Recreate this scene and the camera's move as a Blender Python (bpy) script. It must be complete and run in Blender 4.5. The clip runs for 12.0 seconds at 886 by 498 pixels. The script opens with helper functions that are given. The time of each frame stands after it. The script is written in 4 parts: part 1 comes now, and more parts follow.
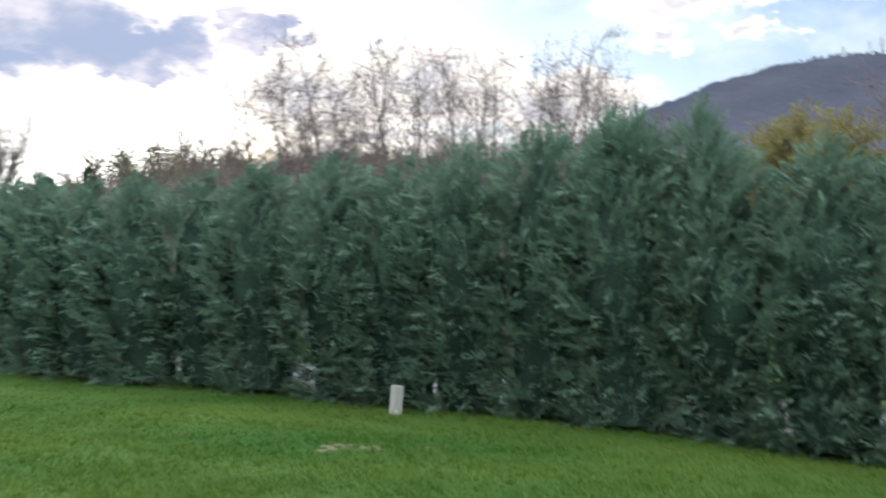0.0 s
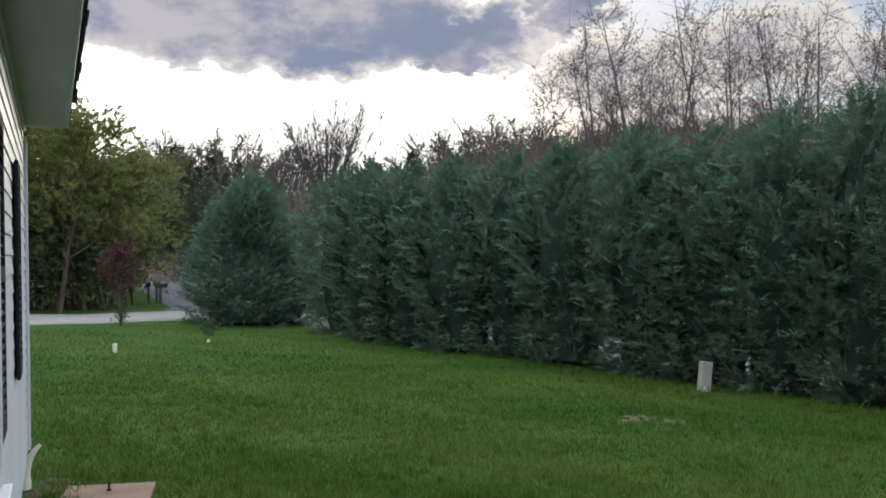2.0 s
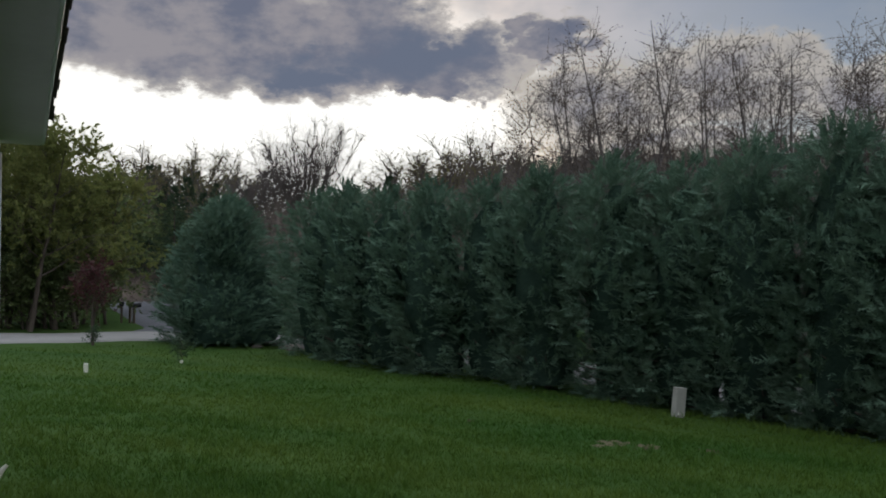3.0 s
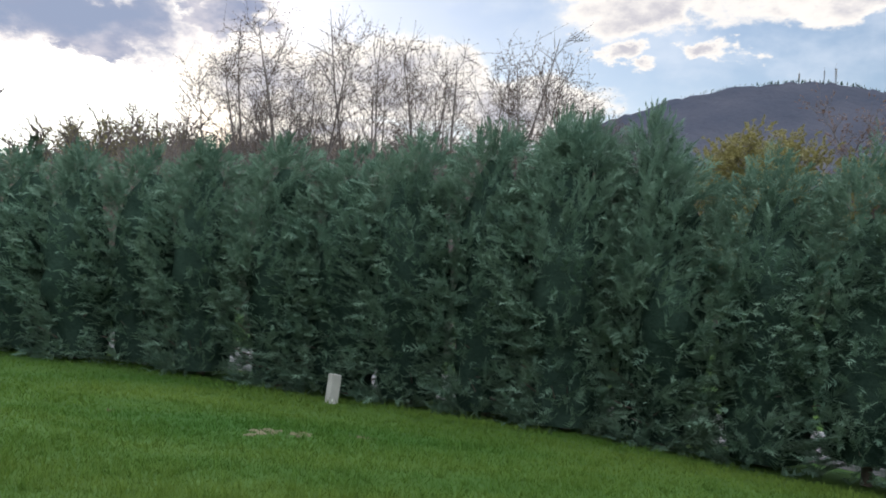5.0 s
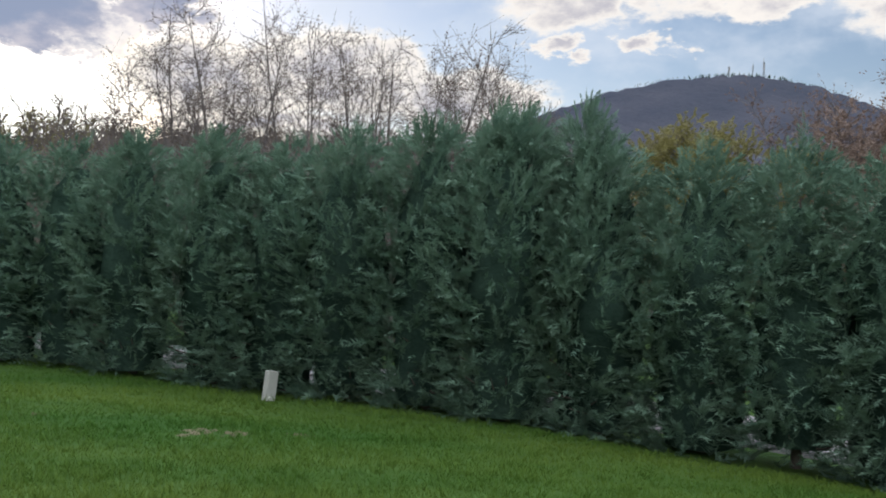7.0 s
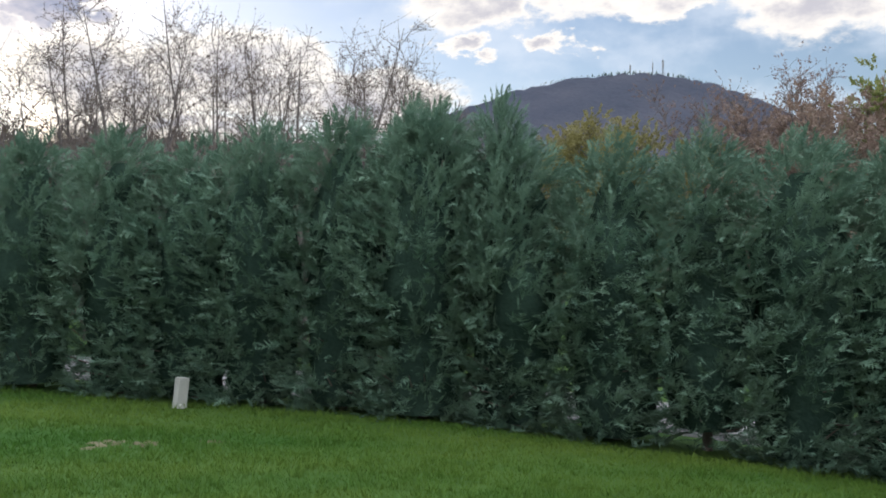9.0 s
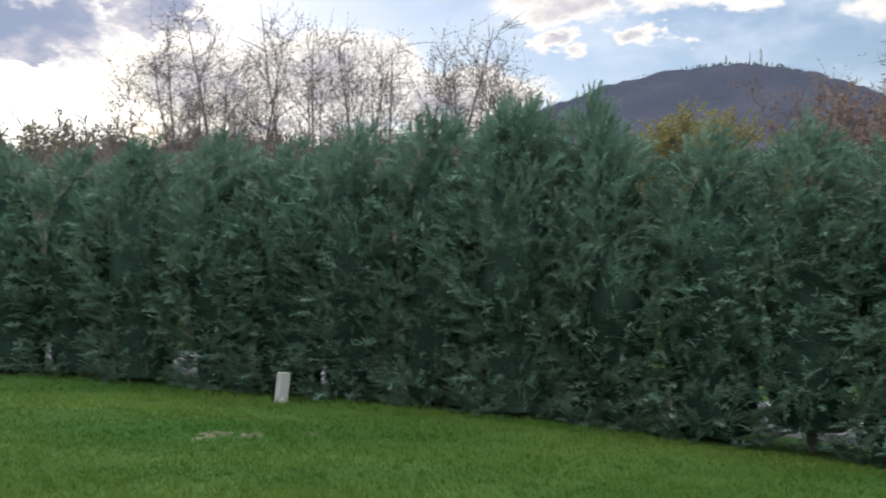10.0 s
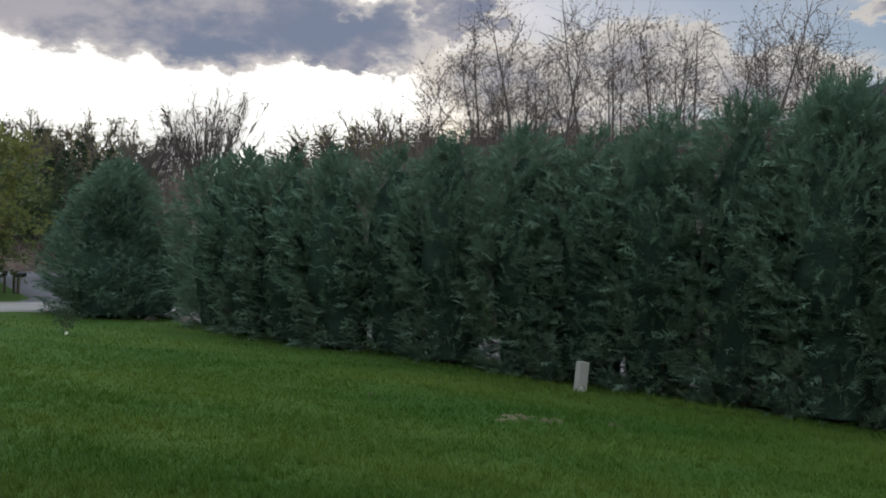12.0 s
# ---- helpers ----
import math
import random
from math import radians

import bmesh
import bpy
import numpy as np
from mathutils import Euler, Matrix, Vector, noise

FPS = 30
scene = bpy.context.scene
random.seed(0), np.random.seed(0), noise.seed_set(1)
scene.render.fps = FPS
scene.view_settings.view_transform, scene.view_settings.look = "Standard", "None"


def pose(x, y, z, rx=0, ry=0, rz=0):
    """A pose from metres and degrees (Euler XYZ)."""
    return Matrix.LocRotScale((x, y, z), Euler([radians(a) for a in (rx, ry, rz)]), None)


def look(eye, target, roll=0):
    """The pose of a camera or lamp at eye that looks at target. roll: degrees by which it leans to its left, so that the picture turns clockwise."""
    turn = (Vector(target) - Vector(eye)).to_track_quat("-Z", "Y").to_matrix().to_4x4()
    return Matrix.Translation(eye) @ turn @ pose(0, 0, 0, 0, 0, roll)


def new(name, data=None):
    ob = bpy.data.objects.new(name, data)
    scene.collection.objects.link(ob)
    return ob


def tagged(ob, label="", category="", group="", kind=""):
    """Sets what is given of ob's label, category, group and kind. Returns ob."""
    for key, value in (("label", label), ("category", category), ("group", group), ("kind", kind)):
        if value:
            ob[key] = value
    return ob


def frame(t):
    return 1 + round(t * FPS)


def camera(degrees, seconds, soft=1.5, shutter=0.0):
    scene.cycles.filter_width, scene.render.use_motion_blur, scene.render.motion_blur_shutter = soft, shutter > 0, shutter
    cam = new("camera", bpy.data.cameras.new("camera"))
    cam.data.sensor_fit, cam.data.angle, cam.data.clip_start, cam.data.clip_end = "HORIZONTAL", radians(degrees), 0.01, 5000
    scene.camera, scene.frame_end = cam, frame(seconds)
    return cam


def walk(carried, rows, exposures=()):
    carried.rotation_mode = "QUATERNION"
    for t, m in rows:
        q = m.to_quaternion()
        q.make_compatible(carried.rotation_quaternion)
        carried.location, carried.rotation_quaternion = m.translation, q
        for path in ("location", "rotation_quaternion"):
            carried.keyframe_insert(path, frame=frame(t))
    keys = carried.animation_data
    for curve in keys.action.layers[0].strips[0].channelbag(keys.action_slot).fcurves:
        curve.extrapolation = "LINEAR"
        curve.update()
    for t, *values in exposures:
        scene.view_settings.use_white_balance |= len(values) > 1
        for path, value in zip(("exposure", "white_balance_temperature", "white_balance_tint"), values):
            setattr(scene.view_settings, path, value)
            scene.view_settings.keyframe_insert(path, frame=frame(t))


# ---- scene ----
cam = camera(55.1, 12.0, soft=1.8, shutter=0.15)
PATH = [
    (0.0, (0.158, 0.412, 1.791), (0.254, 4.409, 1.896), -0.81),
    (0.1, (0.159, 0.430, 1.795), (-0.051, 4.420, 1.999), 3.08),
    (0.2, (0.167, 0.439, 1.791), (-0.363, 4.389, 2.135), 3.50),
    (0.3, (0.185, 0.436, 1.778), (-0.620, 4.330, 2.219), 1.99),
    (0.4, (0.210, 0.432, 1.769), (-0.684, 4.314, 2.139), -0.08),
    (0.5, (0.235, 0.429, 1.767), (-0.707, 4.305, 2.065), -0.91),
    (0.7, (0.246, 0.415, 1.771), (-0.752, 4.285, 1.931), -1.12),
    (1.0, (0.236, 0.384, 1.740), (-0.770, 4.255, 1.712), -2.00),
    (1.2, (0.238, 0.376, 1.723), (-0.848, 4.226, 1.683), -2.10),
    (1.5, (0.242, 0.363, 1.697), (-1.088, 4.135, 1.644), -2.17),
    (2.0, (0.283, 0.309, 1.687), (-1.040, 4.084, 1.712), -0.93),
    (2.5, (0.297, 0.294, 1.679), (-1.006, 4.075, 1.767), -0.64),
    (3.0, (0.295, 0.292, 1.680), (-0.925, 4.099, 1.814), -0.19),
    (3.5, (0.313, 0.414, 1.642), (-0.228, 4.373, 1.822), 1.01),
    (5.3, (0.262, 0.631, 1.672), (0.598, 4.616, 1.748), 2.69),
    (5.5, (0.267, 0.633, 1.665), (0.608, 4.618, 1.724), 2.37),
    (6.0, (0.273, 0.622, 1.667), (0.619, 4.607, 1.700), 1.92),
    (6.5, (0.291, 0.650, 1.667), (0.636, 4.635, 1.696), 2.10),
    (7.0, (0.319, 0.718, 1.677), (0.919, 4.672, 1.756), 2.09),
    (7.5, (0.320, 0.753, 1.652), (1.164, 4.662, 1.746), -0.16),
    (9.3, (0.305, 0.858, 1.624), (1.315, 4.728, 1.710), 0.55),
    (9.5, (0.285, 0.844, 1.620), (1.278, 4.718, 1.710), 0.49),
    (9.8, (0.262, 0.790, 1.618), (1.145, 4.691, 1.701), 0.30),
    (10.0, (0.242, 0.745, 1.617), (0.828, 4.701, 1.691), 0.09),
    (10.5, (0.199, 0.704, 1.622), (0.205, 4.703, 1.690), 0.05),
    (11.0, (0.203, 0.689, 1.609), (-0.255, 4.662, 1.649), -0.19),
    (11.2, (0.194, 0.687, 1.608), (-0.569, 4.614, 1.649), -0.35),
    (11.5, (0.180, 0.685, 1.606), (-0.735, 4.579, 1.651), -0.46),
    (12.0, (0.199, 0.734, 1.581), (-0.595, 4.654, 1.606), 0.80),
]
EXPOSURE = [(0.0, 0.55), (0.2, 0.42), (0.4, -0.5), (0.6, -1.0), (0.9, -1.0), (1.2, -0.5), (1.5, -0.14), (1.8, -0.12), (2.1, -0.5), (2.5, -1.0), (3.0, -1.2), (3.4, -1.0), (3.7, -0.6), (5.3, 0.15), (7.0, 0.0),
            (7.7, 0.05), (9.5, 0.2), (10.0, 0.2), (10.5, 0.15), (11.0, 0.0), (11.5, -0.2), (12.0, -0.7)]
walk(cam, [(t, look(eye, target, roll)) for t, eye, target, roll in PATH], EXPOSURE)

# ---- world, sun and exposure ----
SUN_AZ, SUN_EL = -27.0, 11.0          # degrees clockwise from +y, and above the horizon


def build_world():
    w = bpy.data.worlds.new("evening_sky")
    scene.world = w
    w.use_nodes = True
    nt = w.node_tree
    nt.nodes.clear()
    N, L = nt.nodes.new, nt.links.new

    def math_node(op, a, b=None, c=None):
        n = N("ShaderNodeMath")
        n.operation = op
        for i, v in enumerate((a, b, c)):
            if v is None:
                continue
            if isinstance(v, (int, float)):
                n.inputs[i].default_value = v
            else:
                L(v, n.inputs[i])
        return n.outputs[0]

    def ramp(v, lo, hi):
        n = N("ShaderNodeMapRange")
        n.interpolation_type = "SMOOTHSTEP"
        n.inputs["From Min"].default_value, n.inputs["From Max"].default_value = lo, hi
        L(v, n.inputs["Value"])
        return n.outputs["Result"]

    def mix(f, a, b):
        n = N("ShaderNodeMix")
        n.data_type = "RGBA"
        L(f, n.inputs["Factor"])
        for s, v in ((n.inputs["A"], a), (n.inputs["B"], b)):
            if isinstance(v, tuple):
                s.default_value = (*v, 1)
            else:
                L(v, s)
        return n.outputs["Result"]

    tc = N("ShaderNodeTexCoord").outputs["Generated"]
    sep = N("ShaderNodeSeparateXYZ")
    L(tc, sep.inputs[0])
    x, y, z = sep.outputs
    az = math_node("MULTIPLY", math_node("ARCTAN2", x, y), 57.2958)
    el = math_node("MULTIPLY", math_node("ARCSINE", z), 57.2958)
    comb = N("ShaderNodeCombineXYZ")
    L(az, comb.inputs[0])
    L(math_node("MULTIPLY", el, 1.7), comb.inputs[1])
    # ragged outlines: the masses are looked up at a swirled place
    swirl = N("ShaderNodeTexNoise")
    swirl.inputs["Scale"].default_value, swirl.inputs["Detail"].default_value, swirl.inputs["Roughness"].default_value = 0.16, 9, 0.62
    L(comb.outputs[0], swirl.inputs["Vector"])
    sw = N("ShaderNodeSeparateColor")
    L(swirl.outputs["Color"], sw.inputs[0])
    waz = math_node("ADD", az, math_node("MULTIPLY", math_node("SUBTRACT", sw.outputs[0], 0.5), 15.0))
    wel = math_node("ADD", el, math_node("MULTIPLY", math_node("SUBTRACT", sw.outputs[1], 0.5), 7.5))

    def noise_tex(scale, detail, rough):
        n = N("ShaderNodeTexNoise")
        n.inputs["Scale"].default_value, n.inputs["Detail"].default_value, n.inputs["Roughness"].default_value = scale, detail, rough
        L(comb.outputs[0], n.inputs["Vector"])
        return n.outputs["Fac"]

    big, fine = noise_tex(0.11, 8, 0.58), noise_tex(0.5, 6, 0.6)

    # clouds as masses in the sky: azimuth, elevation, half width, half height (degrees)
    def mass(blobs):
        total = None
        for a, e, ra, re in blobs:
            dx = math_node("DIVIDE", math_node("SUBTRACT", waz, a), ra)
            dy = math_node("DIVIDE", math_node("SUBTRACT", wel, e), re)
            r = math_node("SQRT", math_node("ADD", math_node("MULTIPLY", dx, dx), math_node("MULTIPLY", dy, dy)))
            v = math_node("SUBTRACT", 1.0, r)
            total = v if total is None else math_node("MAXIMUM", total, v)
        total = math_node("ADD", total, math_node("MULTIPLY", math_node("SUBTRACT", big, 0.5), 0.7))
        return math_node("ADD", total, math_node("MULTIPLY", math_node("SUBTRACT", fine, 0.5), 0.5))

    mid = noise_tex(0.17, 5, 0.55)
    dark = mass(DARK_CLOUDS)
    soft = mass(SOFT_CLOUDS)

    sky = N("ShaderNodeTexSky")
    sky.sky_type = "NISHITA"
    sky.sun_disc = False
    sky.sun_elevation, sky.sun_rotation = radians(SUN_EL), radians(SUN_AZ)
    scaled = N("ShaderNodeVectorMath")
    scaled.operation = "MULTIPLY"
    L(sky.outputs[0], scaled.inputs[0])
    scaled.inputs[1].default_value = SKY
    col = scaled.outputs[0]

    # thin high haze in drifts
    col = mix(math_node("MULTIPLY", ramp(math_node("ADD", mid, math_node("MULTIPLY", math_node("SUBTRACT", big, 0.5), 0.8)), 0.34, 0.72), 0.6), col, (0.74, 0.81, 0.92))
    # thin bright veil round the hidden sun
    da = math_node("DIVIDE", math_node("SUBTRACT", az, SUN_AZ - 2), 22.0)
    de = math_node("DIVIDE", math_node("SUBTRACT", el, SUN_EL - 2), 10.5)
    rr = math_node("ADD", math_node("MULTIPLY", da, da), math_node("MULTIPLY", de, de))
    glow = math_node("EXPONENT", math_node("MULTIPLY", rr, -1.0))
    veil = ramp(math_node("ADD", glow, math_node("MULTIPLY", math_node("SUBTRACT", big, 0.5), 0.5)), 0.30, 0.70)
    col = mix(veil, col, (2.6, 2.58, 2.48))
    # broken pale cloud
    fs = ramp(soft, -0.12, 0.36)
    thick = math_node("MULTIPLY", ramp(soft, 0.16, 0.85), ramp(math_node("ADD", mid, math_node("MULTIPLY", math_node("SUBTRACT", fine, 0.5), 0.4)), 0.30, 0.60))
    bright = mix(glow, (1.0, 0.95, 0.90), (1.35, 1.22, 1.05))
    col = mix(fs, col, mix(thick, bright, (0.57, 0.56, 0.62)))
    # heavy grey-blue cloud
    fd = ramp(dark, -0.04, 0.16)
    thick = ramp(dark, 0.0, 0.42)
    body = mix(ramp(math_node("ADD", mid, math_node("MULTIPLY", math_node("SUBTRACT", fine, 0.5), 0.35)), 0.36, 0.62), (0.33, 0.37, 0.51), (0.68, 0.65, 0.71))
    core = ramp(mass([(-19.8, 14.9, 6.5, 2.2), (-26, 14.0, 5, 1.6)]), -0.15, 0.6)
    body = mix(core, body, (0.31, 0.37, 0.52))
    col = mix(fd, col, mix(thick, (1.15, 1.08, 1.02), body))
    # a high broken deck outside the view, added to brighten lawn and hedge
    n = N("ShaderNodeTexNoise")
    n.inputs["Scale"].default_value, n.inputs["Detail"].default_value, n.inputs["Roughness"].default_value = 3.2, 7, 0.6
    L(tc, n.inputs["Vector"])
    deck = ramp(n.outputs["Fac"], 0.30, 0.55)
    away = ramp(math_node("ABSOLUTE", math_node("SUBTRACT", az, SUN_AZ)), 70, 110)
    high = math_node("MAXIMUM", ramp(el, 20, 34), math_node("MULTIPLY", away, ramp(el, 11, 30)))
    col = mix(math_node("MULTIPLY", deck, high), col, FILL_DECK)
    bg = N("ShaderNodeBackground")
    L(col, bg.inputs["Color"])
    bg.inputs["Strength"].default_value = 1.0
    L(bg.outputs[0], N("ShaderNodeOutputWorld").inputs["Surface"])


SKY = (0.150, 0.150, 0.170)
FILL_DECK = (3.10, 3.42, 3.98)
DARK_CLOUDS = [(-34, 16.3, 15, 4.2), (-25, 15.2, 10, 3.4), (-19.0, 14.6, 7.5, 2.8), (-10.8, 16.2, 3.0, 1.6), (-44, 18.5, 16, 4.5),
               (-18.6, 12.7, 3.2, 1.4), (-30, 21, 9, 3.0), (-60, 20, 22, 6)]
SOFT_CLOUDS = [(4, 21.5, 7, 2.2), (18, 19.8, 9, 2.5), (26, 18.8, 6, 2.0), (-13, 13.8, 2.6, 1.3), (-6, 11.8, 8, 3.0), (2, 12.4, 8, 2.7), (-3, 8.6, 9, 0.9), (9, 11.2, 6, 2.2), (15, 15.4, 2.2, 0.8), (19, 17.6, 7, 1.7),
               (22.5, 14.5, 2.0, 0.9), (29, 17.4, 4, 1.5), (38.5, 15.8, 5, 2.6), (43, 18, 8, 4), (60, 17, 12, 5), (90, 25, 25, 9), (140, 20, 30, 10), (-120, 22, 30, 10), (180, 30, 30, 12)]
build_world()

sun = new("sun", bpy.data.lights.new("sun", "SUN"))
sun.data.energy, sun.data.angle, sun.data.color = 0.8, radians(14), (1.0, 0.88, 0.7)
sun.matrix_world = look((0, 0, 50), (-50 * math.sin(radians(SUN_AZ)) * math.cos(radians(SUN_EL)), -50 * math.cos(radians(SUN_AZ)) * math.cos(radians(SUN_EL)), 50 - 50 * math.sin(radians(SUN_EL))))

# ---- materials ----
MATS = {}


def material(name, col_a, col_b, scale=4.0, rough=0.8, bump=0.0, bump_scale=40.0, fine=0.25, island=0.0, object_random=0.0, metal=0.0, through_light=0.0, spec=0.3, stretch=(1, 1, 1)):
    """Two colours mixed by large and fine noise, with relief; optional change from piece to piece and translucency."""
    m = bpy.data.materials.new(name)
    m.use_nodes = True
    nt = m.node_tree
    N, L = nt.nodes.new, nt.links.new
    bsdf = nt.nodes["Principled BSDF"]
    tc = N("ShaderNodeTexCoord").outputs["Object"]
    mp = N("ShaderNodeMapping")
    mp.inputs["Scale"].default_value = stretch
    L(tc, mp.inputs[0])
    vec = mp.outputs[0]

    def noise_tex(s, d=5):
        n = N("ShaderNodeTexNoise")
        n.inputs["Scale"].default_value, n.inputs["Detail"].default_value = s, d
        L(vec, n.inputs["Vector"])
        return n.outputs["Fac"]

    def math_node(op, a, b):
        n = N("ShaderNodeMath")
        n.operation = op
        for i, v in enumerate((a, b)):
            if isinstance(v, (int, float)):
                n.inputs[i].default_value = v
            else:
                L(v, n.inputs[i])
        return n.outputs[0]

    f = math_node("ADD", math_node("MULTIPLY", math_node("SUBTRACT", noise_tex(scale), 0.5), 2.2), 0.5)
    f = math_node("ADD", f, math_node("MULTIPLY", math_node("SUBTRACT", noise_tex(scale * 14), 0.5), fine * 4))
    if island:
        f = math_node("ADD", f, math_node("MULTIPLY", math_node("SUBTRACT", N("ShaderNodeNewGeometry").outputs["Random Per Island"], 0.5), island * 2))
    if object_random:
        f = math_node("ADD", f, math_node("MULTIPLY", math_node("SUBTRACT", N("ShaderNodeObjectInfo").outputs["Random"], 0.5), object_random * 2))
    mixn = N("ShaderNodeMix")
    mixn.data_type = "RGBA"
    mixn.clamp_factor = True
    L(f, mixn.inputs["Factor"])
    mixn.inputs["A"].default_value, mixn.inputs["B"].default_value = (*col_a, 1), (*col_b, 1)
    L(mixn.outputs["Result"], bsdf.inputs["Base Color"])
    bsdf.inputs["Roughness"].default_value, bsdf.inputs["Metallic"].default_value = rough, metal
    bsdf.inputs["Specular IOR Level"].default_value = spec
    if bump:
        b = N("ShaderNodeBump")
        b.inputs["Strength"].default_value, b.inputs["Distance"].default_value = 1.0, bump
        L(noise_tex(bump_scale, 6), b.inputs["Height"])
        L(b.outputs[0], bsdf.inputs["Normal"])
    if through_light:
        t = N("ShaderNodeBsdfTranslucent")
        L(mixn.outputs["Result"], t.inputs["Color"])
        mx = N("ShaderNodeMixShader")
        mx.inputs[0].default_value = through_light
        L(bsdf.outputs[0], mx.inputs[1])
        L(t.outputs[0], mx.inputs[2])
        L(mx.outputs[0], nt.nodes["Material Output"].inputs["Surface"])
    MATS[name] = m
    return m


M_SOIL_GRASS = material("lawn_ground", (0.022, 0.058, 0.009), (0.050, 0.086, 0.016), scale=0.22, rough=0.95, spec=0.1, bump=0.03, bump_scale=14, fine=0.2, stretch=(0.7, 2.0, 1.0))
M_BLADE = material("grass_blades", (0.031, 0.086, 0.009), (0.092, 0.136, 0.020), scale=0.22, rough=0.75, spec=0.15, island=0.16, through_light=0.3, fine=0.24, stretch=(0.7, 2.0, 1.0))
M_DIRT = material("bare_soil", (0.062, 0.060, 0.026), (0.108, 0.092, 0.048), scale=6, rough=0.95, bump=0.02, bump_scale=30)
M_HEDGE = material("cypress_foliage", (0.070, 0.128, 0.088), (0.144, 0.212, 0.142), scale=1.6, rough=0.85, spec=0.15, island=0.10, through_light=0.25, fine=0.05)
# dark green with the shade inside the crowns in it; also on the crest evergreens
M_HEDGE_IN = material("cypress_core_shade", (0.017, 0.032, 0.023), (0.032, 0.055, 0.038), scale=3, rough=1.0, spec=0.0, bump=0.05, bump_scale=9)
M_BARK = material("dark_bark", (0.06, 0.045, 0.035), (0.12, 0.095, 0.075), scale=5, rough=0.9, bump=0.01, bump_scale=30, stretch=(1, 1, 0.25))
M_BARE = material("grey_twig_bark", (0.075, 0.062, 0.058), (0.14, 0.118, 0.105), scale=3, rough=0.9, bump=0.005, bump_scale=40)
M_BUD = material("russet_young_leaves", (0.070, 0.048, 0.036), (0.125, 0.085, 0.058), scale=0.6, rough=0.7, island=0.4, through_light=0.3, fine=0.05)
M_LEAF = material("fresh_green_leaves", (0.120, 0.145, 0.040), (0.240, 0.250, 0.078), scale=0.35, rough=0.7, island=0.35, through_light=0.5, fine=0.05)
M_LEAF_DARK = material("shrub_leaves", (0.065, 0.095, 0.032), (0.135, 0.165, 0.058), scale=0.4, rough=0.7, island=0.35, through_light=0.25, fine=0.05)
M_GOLD = material("golden_spring_leaves", (0.155, 0.14, 0.045), (0.24, 0.205, 0.075), scale=0.3, rough=0.7, island=0.3, through_light=0.35, fine=0.05)
M_SPRUCE = material("spruce_needles", (0.034, 0.060, 0.034), (0.068, 0.098, 0.054), scale=0.5, rough=0.9, spec=0.1, island=0.3, through_light=0.15, fine=0.05)
M_RUST = material("rusty_budding_twigs", (0.20, 0.14, 0.11), (0.29, 0.205, 0.155), scale=0.2, rough=0.9, island=0.18, through_light=0.2, fine=0.05)
M_BROWN = material("bare_brown_twigs", (0.125, 0.098, 0.082), (0.19, 0.150, 0.122), scale=0.2, rough=0.9, island=0.35, fine=0.05)
M_RED = material("purple_maple_leaves", (0.050, 0.016, 0.018), (0.105, 0.030, 0.032), scale=1.0, rough=0.6, island=0.35, through_light=0.35, fine=0.05)
# blue-grey cast is distant haze put into the colour of the woods
M_MOUNTAIN = material("mountain_woods_hazed", (0.037, 0.041, 0.053), (0.057, 0.057, 0.068), scale=0.012, rough=1.0, spec=0.0, bump=4.0, bump_scale=0.06, fine=0.3)
M_HILL = material("leaf_litter_hill", (0.070, 0.056, 0.045), (0.115, 0.09, 0.07), scale=0.25, rough=1.0, spec=0.0, bump=0.3, bump_scale=1.5, fine=0.4)
M_CONCRETE = material("pale_concrete", (0.20, 0.19, 0.175), (0.28, 0.265, 0.24), scale=0.8, rough=0.9, bump=0.004, bump_scale=60)
M_GRAVEL = material("pale_gravel", (0.19, 0.178, 0.172), (0.29, 0.272, 0.262), scale=2.0, rough=0.95, bump=0.02, bump_scale=25, fine=0.5)
# darker than the lane: the shade of trees over the road is in this grey
M_ROAD_SHADED = material("tree_shaded_road", (0.085, 0.085, 0.09), (0.13, 0.13, 0.135), scale=0.5, rough=0.95, bump=0.006, bump_scale=50, fine=0.4)
M_PAVER = material("tan_paver", (0.15, 0.095, 0.062), (0.24, 0.16, 0.11), scale=3.0, rough=0.9, bump=0.004, bump_scale=70)
M_SIDING = material("white_vinyl_siding", (0.54, 0.54, 0.56), (0.64, 0.64, 0.66), scale=1.2, rough=0.45, bump=0.001, bump_scale=25, stretch=(1, 1, 6))
M_TRIM = material("white_trim", (0.58, 0.58, 0.60), (0.67, 0.67, 0.69), scale=2, rough=0.4)
M_SOFFIT = material("grey_soffit", (0.52, 0.49, 0.50), (0.60, 0.57, 0.58), scale=0.8, rough=0.6, bump=0.001, bump_scale=20)
M_SHINGLE = material("brown_shingle", (0.035, 0.03, 0.027), (0.09, 0.075, 0.065), scale=8, rough=0.95, bump=0.01, bump_scale=50, object_random=0.3)
M_SHUTTER = material("black_shutter", (0.014, 0.015, 0.017), (0.026, 0.027, 0.030), scale=4, rough=0.8, spec=0.1)
M_BLOCK = material("foundation_block", (0.30, 0.27, 0.24), (0.42, 0.38, 0.33), scale=3, rough=0.95, bump=0.008, bump_scale=40)
M_BOXGREY = material("pale_utility_plastic", (0.255, 0.25, 0.215), (0.325, 0.315, 0.27), scale=3, rough=0.55, bump=0.001, bump_scale=20)
M_DARKMETAL = material("black_mailbox_metal", (0.012, 0.012, 0.014), (0.03, 0.03, 0.032), scale=5, rough=0.45, metal=0.3)
